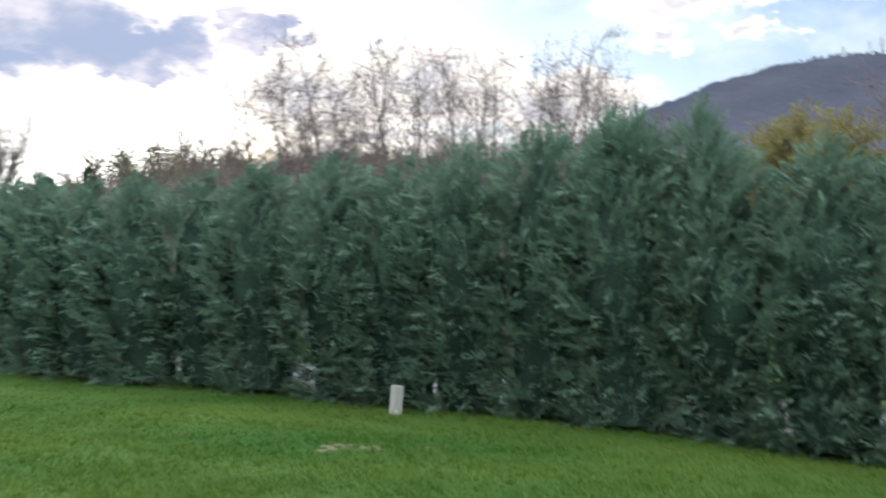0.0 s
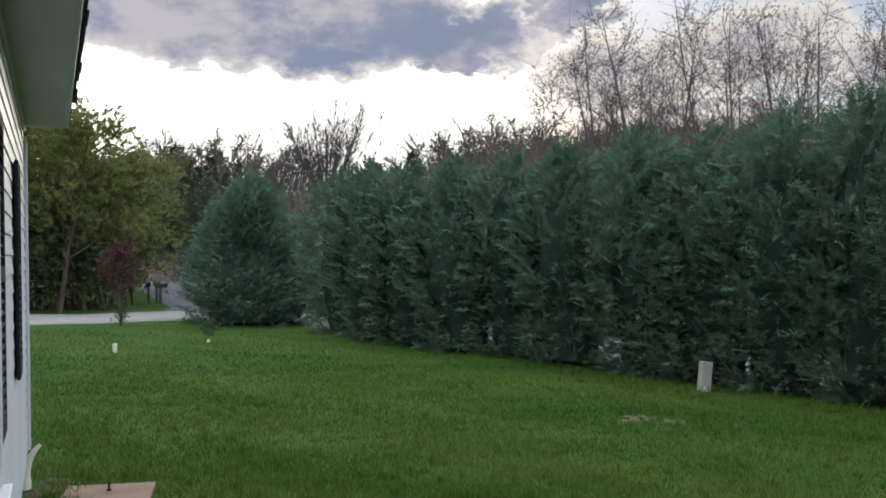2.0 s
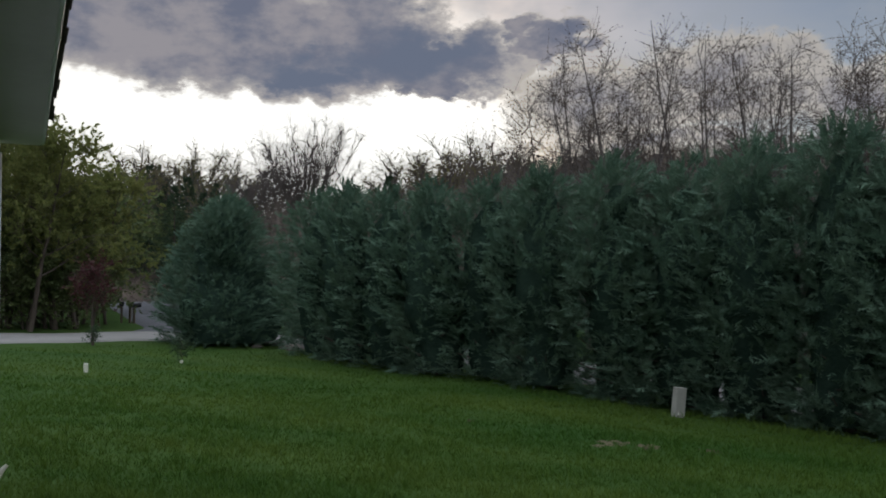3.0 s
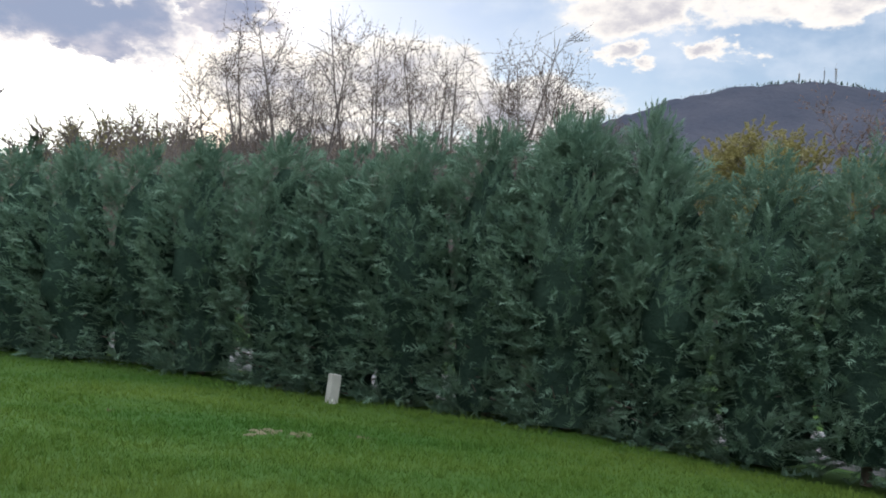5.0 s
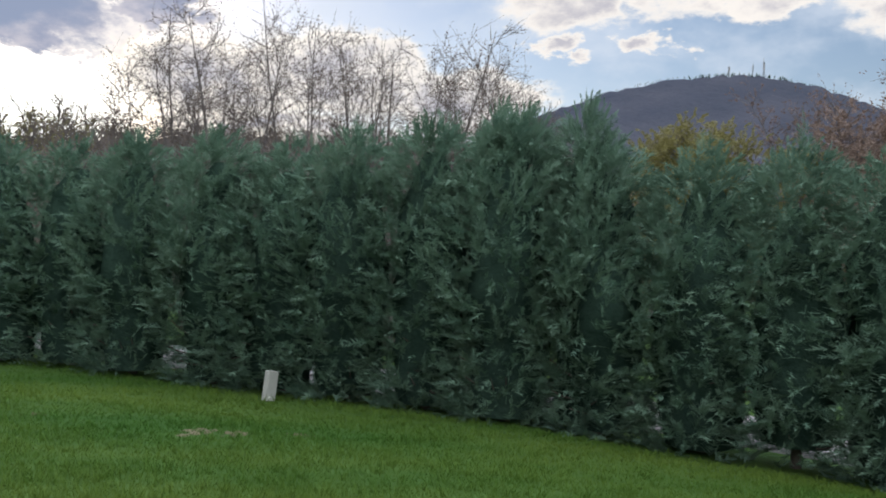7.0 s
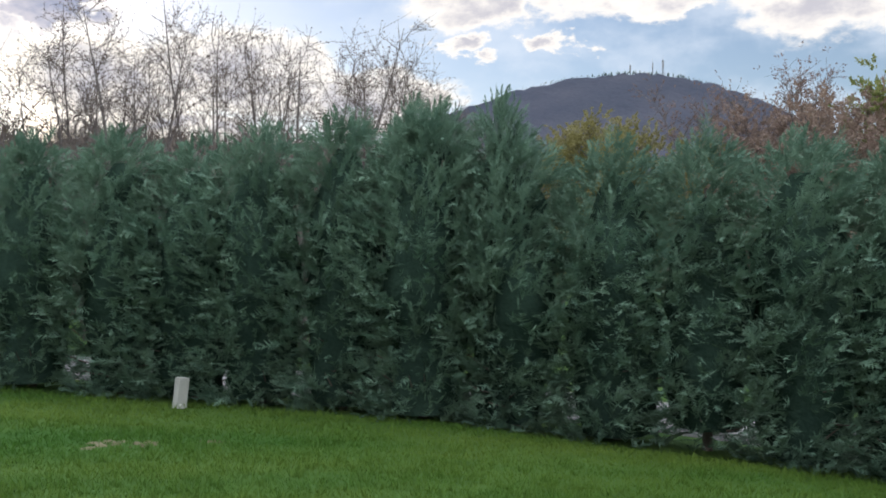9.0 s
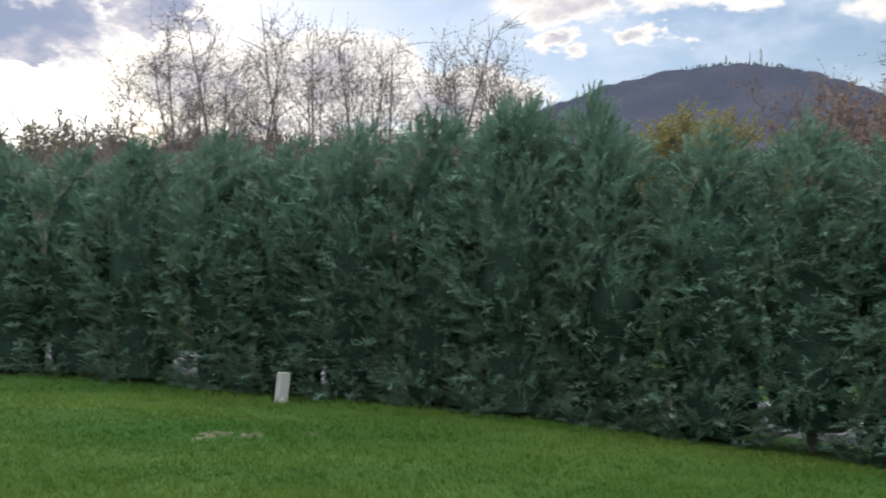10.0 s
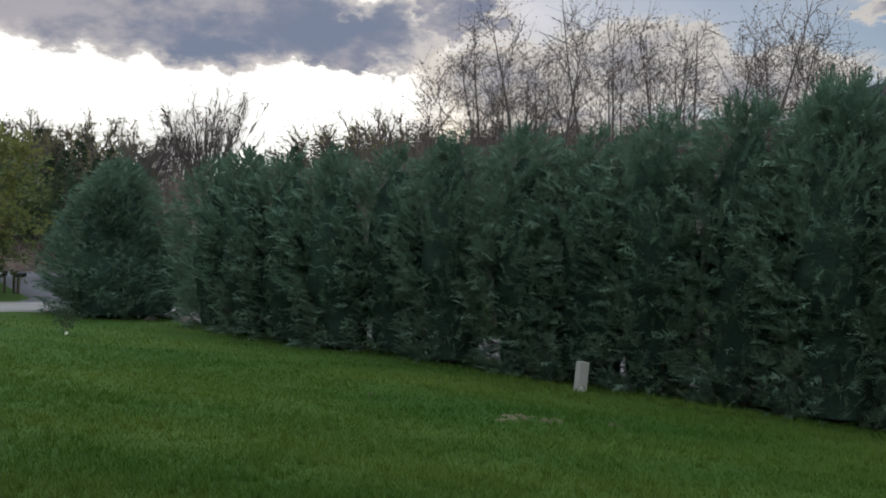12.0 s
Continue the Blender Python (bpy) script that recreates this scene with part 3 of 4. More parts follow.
def cypress_meshes(seed, height=5.2, radius=1.65, open_foot=False, cone=False, plain=False):
    rng = np.random.RandomState(seed)
    # lumps give the crown its bulges
    lump_a, lump_h, lump_s = rng.uniform(0, 2 * np.pi, 26), rng.uniform(0, 1, 26), rng.uniform(-0.36, 0.30, 26)

    def bulge(a, h):
        b = np.zeros_like(a)
        for la, lh, ls in zip(lump_a, lump_h, lump_s):
            da = np.angle(np.exp(1j * (a - la)))
            b += ls * np.exp(-(da / 0.5) ** 2 - ((h - lh) / 0.13) ** 2)
        return 1 + b

    # boughs reach out of the crown and sweep upwards, each set with flat feathery fronds
    boughs, per = (520, 12) if cone else (170, 11) if plain else (265, 12)
    h = rng.uniform(0.055 if open_foot else 0.0, 0.985, boughs)
    a = np.where(rng.uniform(0, 1, boughs) < (0.3 if cone else 0.76), -np.pi / 2 + rng.uniform(-1.75, 1.75, boughs), rng.uniform(0, 2 * np.pi, boughs))
    tip = radius * crown_radius(h, cone) * bulge(a, h) * rng.uniform(0.80, 1.06, boughs)
    ln = np.minimum(rng.uniform(0.65, 1.15, boughs), tip * 0.85 + 0.25)
    out = np.stack((np.cos(a), np.sin(a), np.zeros(boughs)), -1)
    way = unit(out * (1 - 0.55 * h[:, None] ** 2) + np.array([0, 0, 1.0]) * (rng.uniform(0.15, 0.65, boughs)[:, None] + 0.65 * h[:, None] ** 3) + np.array([0.30, 0, 0]) + rng.normal(size=(boughs, 3)) * 0.16)
    end = out * tip[:, None] + np.array([0, 0, 1.0]) * (0.10 + h * (height - 0.35))[:, None]
    u = np.linspace(0.28, 1.0, per)[None, :, None] + rng.uniform(-0.05, 0.05, (boughs, per, 1))
    p2 = end[:, None] - way[:, None] * (1 - u) * ln[:, None, None]
    fan = rng.normal(size=(boughs, per, 3)) * (1.0, 1.0, 0.55)
    d2 = unit(way[:, None] + fan * 0.42 + np.array([0, 0, 0.18]))
    l2 = ln[:, None, None] * rng.uniform(0.17, 0.32, (boughs, per, 1)) * (1.15 - 0.35 * u)
    v, f = fronds(rng, p2.reshape(-1, 3), d2.reshape(-1, 3), l2.reshape(-1), 11, 0.013 if plain else 0.0088)
    # shaded shoots between the boughs
    fill = 1300 if cone else 560 if plain else 820
    h3, a3 = rng.uniform(0.06 if open_foot else 0, 0.96, fill), rng.uniform(0, 2 * np.pi, fill)
    r3 = radius * crown_radius(h3, cone) * bulge(a3, h3) * rng.uniform(0.58, 0.90, fill)
    d3 = unit(np.stack((np.cos(a3), np.sin(a3), rng.uniform(0.0, 1.0, fill)), -1))
    v3, f3 = fronds(rng, np.stack((r3 * np.cos(a3), r3 * np.sin(a3), 0.05 + h3 * (height - 0.6)), -1), d3, rng.uniform(0.28, 0.46, fill), 11, 0.016)
    f = np.concatenate((f, f3 + len(v)))
    v = np.concatenate((v, v3))
    # the leading shoots at the top
    k = 26
    at = np.array([0, 0, height - 0.9]) + rng.normal(size=(k, 3)) * (0.16, 0.16, 0.22)
    leader, lf = fronds(rng, at, unit(np.array([0, 0, 1.0]) + rng.normal(size=(k, 3)) * 0.3), rng.uniform(0.3, 0.55, k), 16, 0.009)
    foliage = mesh_np("crown", np.concatenate((v, leader)), np.concatenate((f, lf + len(v))))
    foliage.materials.append(M_HEDGE)
    # solid core against see-through; shade between the boughs is put into its dark green
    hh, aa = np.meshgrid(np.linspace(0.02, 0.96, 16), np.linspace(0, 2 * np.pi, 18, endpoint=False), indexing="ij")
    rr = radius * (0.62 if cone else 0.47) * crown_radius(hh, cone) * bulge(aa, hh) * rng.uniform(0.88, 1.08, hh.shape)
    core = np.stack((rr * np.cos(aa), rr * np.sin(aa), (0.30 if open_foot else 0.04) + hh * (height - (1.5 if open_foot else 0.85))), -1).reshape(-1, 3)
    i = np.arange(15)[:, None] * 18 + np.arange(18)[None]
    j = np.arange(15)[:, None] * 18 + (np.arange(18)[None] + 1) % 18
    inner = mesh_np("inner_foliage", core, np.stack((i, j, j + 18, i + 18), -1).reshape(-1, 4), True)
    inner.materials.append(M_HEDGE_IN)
    paths = [limb(rng, (0, 0, -0.15), (0, 0, 1), height * 0.8, 0.10, 0.03, 6, 0.03)]
    for k in range(9):
        ang = rng.uniform(0, 2 * np.pi)
        paths.append(limb(rng, (0, 0, rng.uniform(0.15, 0.9)), (math.cos(ang), math.sin(ang), 0.35), radius * 0.6, 0.03, 0.008, 4, 0.12))
    trunk = mesh_np("trunk", *tube_mesh(paths, 6), True)
    trunk.materials.append(M_BARK)
    return trunk, foliage, inner


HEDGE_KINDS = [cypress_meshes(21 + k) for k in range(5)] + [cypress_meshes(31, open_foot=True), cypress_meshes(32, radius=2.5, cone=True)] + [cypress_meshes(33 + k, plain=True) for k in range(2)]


def cypress(kind, x, y, height, wide, turn, label, group="hedge of evergreens"):
    root = tagged(new("cypress_tree"), label, "evergreen tree", group)
    root.matrix_world = pose(x, y, float(land(x, y)) - 0.02, 0, 0, turn) @ Matrix.Diagonal((wide, wide, height / 5.2, 1))
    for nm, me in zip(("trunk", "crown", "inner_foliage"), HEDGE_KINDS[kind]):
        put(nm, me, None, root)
    return root


def build_hedge():
    rng = np.random.RandomState(3)
    s, k, opened = -21.7, 0, False
    while s < 17:
        top = np.interp(s, (-24, -20, -17, -12, -9, -7.5, -6.3, -5.6, -4.4, -3.4, -2.4, -1.3, -0.7, 0, 1, 4, 8, 17), (4.45, 4.5, 4.32, 4.36, 4.38, 4.48, 4.65, 4.78, 4.7, 4.2, 4.02, 4.0, 3.85, 4.1, 3.85, 3.65, 3.6, 3.1)) + 0.30 + rng.uniform(-0.16, 0.10)
        x, y = hedge_xy(s, 14.88 - 1.3 * np.clip((-s - 10) / 9, 0, 1) + rng.uniform(-0.2, 0.2))
        tall = top - float(land(x, y))
        cypress(5 if -0.8 < s < 1.3 and not opened else 7 + k % 2 if s < -13.5 or s > 4.5 else k % 5, x, y, tall, rng.uniform(0.92, 1.08), -32 + rng.uniform(-35, 35), "dense dark green cypress grown into its neighbours in a tall hedge")
        opened = opened or -0.8 < s < 1.3
        s += 1.45 if -2.0 < s < 2.4 else rng.uniform(1.45, 1.85)
        k += 1
    for s, w, top, wide in ((-5.8, 16.2, 5.45, 0.55), (-4.9, 15.1, 5.08, 0.75), (-3.72, 14.95, 5.18, 0.62)):
        x, y = hedge_xy(s, w)
        cypress(1, x, y, top - float(land(x, y)), wide, 40, "slim dark green cypress rising above the hedge top")
    # a wider one stands free past the gap, by the lane
    x, y = -15.95, 26.25
    cypress(6, x, y, 5.6, 1.12, 25, "broad free-standing dark green cypress beside the lane", "evergreens by the lane")


build_hedge()

# ---- woods and single trees ----


def tree_kind(seed, height, trunk_r, limbs, subs, twigs, bark, leaf_mat, leaf_per, leaf, width, **kw):
    rng = np.random.RandomState(seed)
    trunks, minor, p, d = branching(rng, height, trunk_r, limbs, subs, twigs, **kw)
    t = mesh_np("trunk", *tube_mesh(trunks, 7), True)
    t.materials.append(bark)
    b = mesh_np("limb_frame", *tube_mesh(minor, 3))
    b.materials.append(bark)
    out = [("trunk", t), ("limb_frame", b)]
    if leaf_per:
        p = p + rng.normal(size=p.shape) * leaf * 1.6
        v, f = sprays(rng, p, d, np.full(len(p), leaf * 3.2), leaf_per, leaf, width, 1.1, corners=3)
        c = mesh_np("crown", v, f)
        c.materials.append(leaf_mat)
        out.append(("crown", c))
    return out


def plant(name, parts, x, y, scale, turn, label, category="tree", group="", sink=0.1, lean=0.0, stretch=1.0, z=None):
    root = tagged(new(name), label, category, group)
    root.matrix_world = pose(x, y, (float(land(x, y)) if z is None else z) - sink, lean, 0, turn) @ Matrix.Diagonal((scale, scale, scale * stretch, 1))
    for nm, me in parts:
        put(nm, me, None, root)
    return root


def polar(az, d):
    return STAND[0] + d * math.sin(radians(az)), STAND[1] + d * math.cos(radians(az))


def grown(seed, height, stems, splay, trunk_r, limbs, subs, twigs, bark, leaf_mat, leaf_per, leaf, width, first=0.25, reach=0.24, rise=1.1, crook=0.05, fine=0.006, twig=0.07, fork=0.0):
    """A tree whose limbs strive upwards: stems from one foot, limbs, branchlets and twigs set with small leaves; its top is exactly at the height."""
    rng = np.random.RandomState(seed)
    trunks, minor, pts, ways = [], [], [], []
    if fork:
        bole = limb(rng, (0, 0, 0), (0, 0, 1), height * fork, trunk_r * 2.6, trunk_r * 1.6, 4, 0.02)
        minor.append(bole)
    for k in range(stems):
        a = 2.4 * k if fork else 2 * np.pi * k / stems + rng.uniform(-0.4, 0.4)
        lean = splay * rng.uniform(0.35, 1.0) if stems > 1 else 0.05
        tall = height * (1.0 if k == 0 else rng.uniform(0.72, 0.98))
        if fork:
            lean, tall = splay * ((k + 0.5) / stems) ** 0.6, height * (1 - fork) * rng.uniform(0.86, 1.0)
        foot = bole[-1][0] - np.array([0, 0, rng.uniform(0, 0.12) * height]) if fork else np.array([0.08 * math.cos(a), 0.08 * math.sin(a), 0]) * (stems > 1)
        trunks.append(limb(rng, foot, (lean * math.cos(a), lean * math.sin(a), 1), tall, trunk_r, fine * 1.2, 9, crook * 0.6, 0.02))
    for tr in trunks:
        for i in range(limbs):
            u = first + (0.98 - first) * (i + rng.uniform(0, 1)) / limbs
            p, r, t = along(tr, u)
            a = i * 2.4 + rng.uniform(-0.5, 0.5)
            d = unit(np.array([math.cos(a), math.sin(a), 0]) + t * rise * rng.uniform(0.7, 1.4))
            ln = height * reach * (1.12 - u) ** 0.7 * rng.uniform(0.65, 1.2)
            lb = limb(rng, p, d, ln, max(r * 0.5, fine * 1.5), fine, 4, crook, 0.05)
            minor.append(lb)
            for j in range(subs):
                p2, r2, t2 = along(lb, rng.uniform(0.15, 0.95))
                sb = limb(rng, p2, unit(t2 + rng.normal(size=3) * 0.6), ln * rng.uniform(0.30, 0.62), max(r2 * 0.6, fine), fine * 0.8, 2, crook * 1.5, 0.04)
                minor.append(sb)
                for q in range(twigs):
                    p3, r3, t3 = along(sb, rng.uniform(0.2, 1.0))
                    d3 = unit(t3 + rng.normal(size=3) * 0.7)
                    tw = limb(rng, p3, d3, height * twig * rng.uniform(0.5, 1.3), fine * 0.8, fine * 0.5, 1, crook * 2, 0.02)
                    minor.append(tw)
                    for w in (0.35, 0.7, 1.0):
                        pts.append(along(tw, w)[0])
                        ways.append(d3)
    parts = []
    tv, tf = tube_mesh(trunks, 6)
    bv, bf = tube_mesh(minor, 3)
    top = max(tv[:, 2].max(), bv[:, 2].max())
    shapes = [("trunk", tv, tf, bark), ("limb_frame", bv, bf, bark)]
    if leaf_per:
        lv, lf = sprays(rng, np.array(pts), np.array(ways), np.full(len(pts), leaf), leaf_per, leaf, width, 1.2, corners=3)
        shapes.append(("crown", lv, lf, leaf_mat))
    for nm, v, f, mat in shapes:
        me = mesh_np(nm, v * (height / top), f, nm == "trunk")
        me.materials.append(mat)
        parts.append((nm, me))
    return parts


SLENDER = [grown(40, 10.0, 1, 0.0, 0.105, 26, 6, 3, M_BARE, M_BUD, 1, 0.062, 0.024, first=0.20, reach=0.36, rise=0.75, crook=0.09, fine=0.0068),
           grown(41, 10.0, 1, 0.0, 0.095, 24, 6, 3, M_BARE, M_BUD, 1, 0.062, 0.024, first=0.26, reach=0.33, rise=0.95, crook=0.09, fine=0.0068),
           grown(42, 10.0, 5, 0.15, 0.070, 8, 5, 3, M_BARE, M_BUD, 1, 0.058, 0.020, first=0.28, reach=0.26, rise=1.3, crook=0.07, fine=0.0068),
           grown(43, 10.0, 3, 0.42, 0.095, 11, 5, 3, M_BARE, M_BUD, 1, 0.058, 0.020, first=0.22, reach=0.28, rise=1.0, crook=0.08, fine=0.0068)]
FORKED = [grown(60 + k, 10.0, 30, 0.74, 0.034, 10, 3, 3, M_BARE, M_BUD, 0, 0.08, 0.02, first=0.25, reach=0.20, rise=3.2, crook=0.04, fine=0.0088, twig=0.055, fork=0.45) for k in range(2)]
DOMED = [grown(62 + k, 10.0, 15, 1.0, 0.075, 8, 3, 3, M_BARE, M_GOLD, 2, 0.085, 0.030, first=0.25, reach=0.20, rise=2.2, crook=0.05, fine=0.019, fork=0.40) for k in range(2)]
LEAFY = [tree_kind(80 + k, 9.0, 0.11, 20, 6, 3, M_BARK, M_LEAF, 19, 0.125, 0.044, first=0.27, rise=0.55, spread=1.15, wander=0.14, twig_len=0.7) for k in range(2)]
SHRUB = [tree_kind(90 + k, 4.5, 0.10, 18, 5, 3, M_BARK, M_LEAF_DARK, 9, 0.17, 0.048, first=0.02, rise=0.6, spread=1.5, wander=0.16, twig_len=0.6, forks=2) for k in range(2)]
BROWN = [grown(100 + k, 8.0, 6, 0.55, 0.07, 8, 4, 3, M_BROWN, M_BROWN, 1, 0.12, 0.015, first=0.15, reach=0.26, rise=1.2, crook=0.09, fine=0.014, twig=0.11) for k in range(2)]
RUSTY = [tree_kind(110 + k, 8.0, 0.12, 18, 5, 3, M_BARE, M_RUST, 22, 0.11, 0.028, first=0.06, rise=0.8, spread=1.2, wander=0.14, twig_len=0.8) for k in range(2)]
GOLDEN = [tree_kind(120, 8.0, 0.12, 26, 5, 3, M_BARE, M_GOLD, 18, 0.12, 0.038, first=0.06, rise=0.7, spread=1.0, wander=0.14, twig_len=0.8)]
RUSSET = [tree_kind(160, 9.0, 0.14, 30, 5, 3, M_BARE, M_RUSSET, 5, 0.075, 0.024, first=0.4, rise=1.2, spread=1.1, wander=0.1, twig_len=0.6, forks=3, thick=1.6)]
MAPLE = tree_kind(130, 3.2, 0.06, 14, 5, 3, M_BARK, M_RED, 5, 0.08, 0.03, first=0.42, rise=0.8, spread=0.95, wander=0.14, twig_len=0.3)
SAPLING = tree_kind(140, 1.2, 0.02, 9, 3, 2, M_BARK, M_SPRUCE, 7, 0.08, 0.03, first=0.15, rise=0.5, spread=0.9, wander=0.14, twig_len=0.15)


def spruce_parts(seed, height=9.0):
    rng = np.random.RandomState(seed)
    n = 420
    h = rng.uniform(0.04, 0.97, n)
    a = rng.uniform(0, 2 * np.pi, n)
    r = 2.1 * (1 - h) ** 0.95 * rng.uniform(0.3, 1.0, n)
    p = np.stack((r * np.cos(a), r * np.sin(a), h * height), -1)
    d = unit(np.stack((np.cos(a), np.sin(a), 0.1 + 0.9 * h ** 4), -1))
    v, f = sprays(rng, p, d, 0.15 + 0.6 * (1 - h), 15, 0.16, 0.03, 0.8)
    c = mesh_np("crown", v, f)
    c.materials.append(M_SPRUCE)
    t = mesh_np("trunk", *tube_mesh([limb(rng, (0, 0, -0.1), (0, 0, 1), height, 0.13, 0.01, 6, 0.01)], 6), True)
    t.materials.append(M_BARK)
    return [("trunk", t), ("crown", c)]


SPRUCE = spruce_parts(150)


def build_woods():
    rng = np.random.RandomState(8)
    # slender half-bare trees behind the hedge: azimuth, distance, elevation of the top, kind
    for k, (az, d, e, kind) in enumerate(((-14.2, 31, 11.0, 1), (-12.6, 30, 12.2, 0), (-11.0, 29, 13.6, 1), (-9.3, 28, 15.6, 0), (-6.5, 27, 18.2, 0), (-7.8, 30, 15.2, 2), (-4.9, 30, 15.2, 1), (-3.2, 28, 17.4, 1), (-1.6, 30, 15.4, 0),
                                          (0.0, 27, 17.2, 2), (1.9, 29, 16.2, 1), (3.2, 31, 15.0, 0), (5.4, 27, 17.0, 3), (7.0, 29, 16.2, 1), (8.4, 30, 15.0, 0), (10.3, 28, 16.0, 0), (11.4, 30, 14.2, 2), (12.5, 28, 14.8, 1),
                                          (14.2, 28, 13.7, 0), (15.8, 30, 12.3, 1), (-5.8, 33, 14.0, 2), (-10.2, 33, 12.6, 2), (3.9, 33, 14.2, 2), (9.3, 33, 14.0, 2), (13.4, 33, 12.8, 2), (16.8, 32, 10.8, 1))):
        x, y = polar(az, d)
        h = d * math.tan(radians(e)) + 1.67 - float(land(x, y))
        label = ("slender half-bare tree with russet buds behind the hedge", "slender half-bare tree with russet buds behind the hedge", "clump of upright half-bare stems behind the hedge", "half-bare tree that forks low into spreading stems")[kind]
        plant("slender_tree", SLENDER[kind], x, y, h / 10.0, rng.uniform(0, 360), label, group="slender trees behind the hedge", lean=rng.uniform(-3, 3))
    # brown trees before the wooded hill
    for k in range(26):
        az = -19 + k * 1.3 + rng.uniform(-0.4, 0.4)
        d = rng.uniform(36, 42)
        x, y = polar(az, d)
        top = d * math.tan(radians(np.interp(az, (-19, -12, -4, 8, 18), (7.4, 8.7, 9.0, 9.2, 9.4)) + rng.uniform(-0.5, 0.2))) + 1.6
        plant("brown_tree", BROWN[k % 2], x, y, (top - float(land(x, y))) / 8.0, rng.uniform(0, 360), "bare brown tree in the woods on the rise", group="bare brown woods")
    for k in range(16):
        az = 33.2 + k * 1.0
        d = rng.uniform(34, 44)
        x, y = polar(az, d)
        top = d * math.tan(radians(np.interp(az, (31, 34, 40, 50), (8.3, 9.7, 9.7, 9.5)) + rng.uniform(-0.5, 0.3))) + 1.6
        plant("rusty_tree", RUSTY[k % 2], x, y, (top - float(land(x, y))) / 8.0, rng.uniform(0, 360), "budding tree with a rust-coloured crown", group="rusty budding trees")
    for az, d, e in ((22.4, 38, 8.2), (23.6, 40, 8.6), (24.8, 37, 9.3), (25.7, 40, 9.0), (27.0, 39, 8.8), (28.2, 38, 8.2), (30.4, 40, 7.6), (32.0, 41, 7.6)):
        x, y = polar(az, d)
        plant("golden_tree", GOLDEN[0], x, y, (d * math.tan(radians(e)) + 1.6 - float(land(x, y))) / 8.0, rng.uniform(0, 360), "tree with golden-yellow spring leaves", group="golden trees")
    for k, (az, d, e) in enumerate(((34.9, 40, 12.0), (36.0, 41, 12.6), (37.9, 42, 11.9))):
        x, y = polar(az, d)
        plant("russet_tree", RUSSET[0], x, y, (d * math.tan(radians(e)) + 1.6 - float(land(x, y))) / 9.0, k * 130, "open-crowned tree with russet leaves above the woods", group="open russet trees")
    for az, d, e in ((42.0, 42, 12.2), (44.5, 41, 11.5)):
        x, y = polar(az, d)
        plant("leafy_tree", LEAFY[int(d) % 2], x, y, (d * math.tan(radians(e)) + 1.6 - float(land(x, y))) / 9.0, rng.uniform(0, 360), "tree in fresh green leaf above the woods", group="leafy trees")
    # woods past the lane
    for k, (az, d, e) in enumerate(((-26.7, 52, 11.5), (-29.4, 60, 8.4))):
        x, y = polar(az, d)
        plant("forked_tree", FORKED[k % 2], x, y, (d * math.tan(radians(e)) + 1.6 - float(land(x, y))) / 10.0, rng.uniform(0, 360), "bare many-stemmed tree with an upswept crown", group="bare forked trees")
    for k, (az, d, e) in enumerate(((-37.5, 100, 8.8), (-35.2, 98, 9.0), (-33.0, 90, 8.6), (-31.4, 70, 7.9), (-19.6, 58, 8.9), (-17.7, 56, 9.8), (-16.0, 58, 10.0), (-14.3, 60, 9.6), (-22.6, 62, 6.8), (-39.6, 60, 8.0))):
        x, y = polar(az, d)
        plant("budding_tree", DOMED[k % 2], x, y, (d * math.tan(radians(e)) + 1.6 - float(land(x, y))) / 10.0, rng.uniform(0, 360), "budding tree with thin yellowish leaf on the skyline", group="budding trees on the skyline")
    for k, (az, d, e) in enumerate(((-36.9, 94, 7.4), (-35.9, 90, 6.6), (-34.0, 88, 7.1), (-32.2, 80, 5.6), (-21.4, 54, 7.2), (-23.6, 56, 6.5), (-19.4, 55, 6.8), (-38.4, 92, 6.8), (-40.6, 62, 6.3), (-39.2, 98, 7.0), (-38.0, 96, 6.2), (-37.2, 99, 6.9), (-36.4, 98, 7.4), (-39.8, 97, 5.6), (-38.6, 101, 6.0), (-37.6, 97, 5.0), (-36.6, 102, 5.8), (-35.4, 66, 6.2), (-34.6, 70, 6.8), (-33.6, 64, 5.8), (-32.8, 68, 6.4), (-31.8, 62, 5.6), (-30.8, 66, 6.0), (-41.0, 58, 5.8), (-34.2, 58, 4.2), (-32.4, 58, 4.4))):
        x, y = polar(az, d)
        plant("spruce_tree", SPRUCE, x, y, (d * math.tan(radians(e)) + 1.6 - float(land(x, y))) / 9.0, rng.uniform(0, 360), "dark pointed spruce in the woods past the lane", "evergreen tree", "spruces past the lane")
    for k in range(13):
        az = -30.5 + k * 1.2
        d = rng.uniform(40, 52)
        x, y = polar(az, d)
        e = np.interp(az, (-31, -27, -25, -21, -15), (5.3, 6.8, 6.7, 5.8, 6.2)) + rng.uniform(-0.5, 0.2)
        plant("brown_tree", BROWN[k % 2], x, y, (d * math.tan(radians(e)) + 1.6 - float(land(x, y))) / 8.0, rng.uniform(0, 360), "bare brown tree in the woods past the lane", group="bare brown woods")
    for k, (az, d, e) in enumerate(((-43.8, 37, 10.6), (-46.5, 38, 10.5), (-41.2, 40, 9.4), (-42.4, 39, 10.3), (-45.0, 41, 9.8), (-49.5, 36, 11), (-53, 37, 11), (-45, 46, 9.5), (-40.3, 43, 7.8), (-39.5, 45, 6.3))):
        x, y = polar(az, d)
        plant("leafy_tree", LEAFY[k % 2], x, y, (d * math.tan(radians(e)) + 1.6 - float(land(x, y))) / 9.0, rng.uniform(0, 360), "tree in fresh yellow-green leaf beside the lane", group="leafy trees")
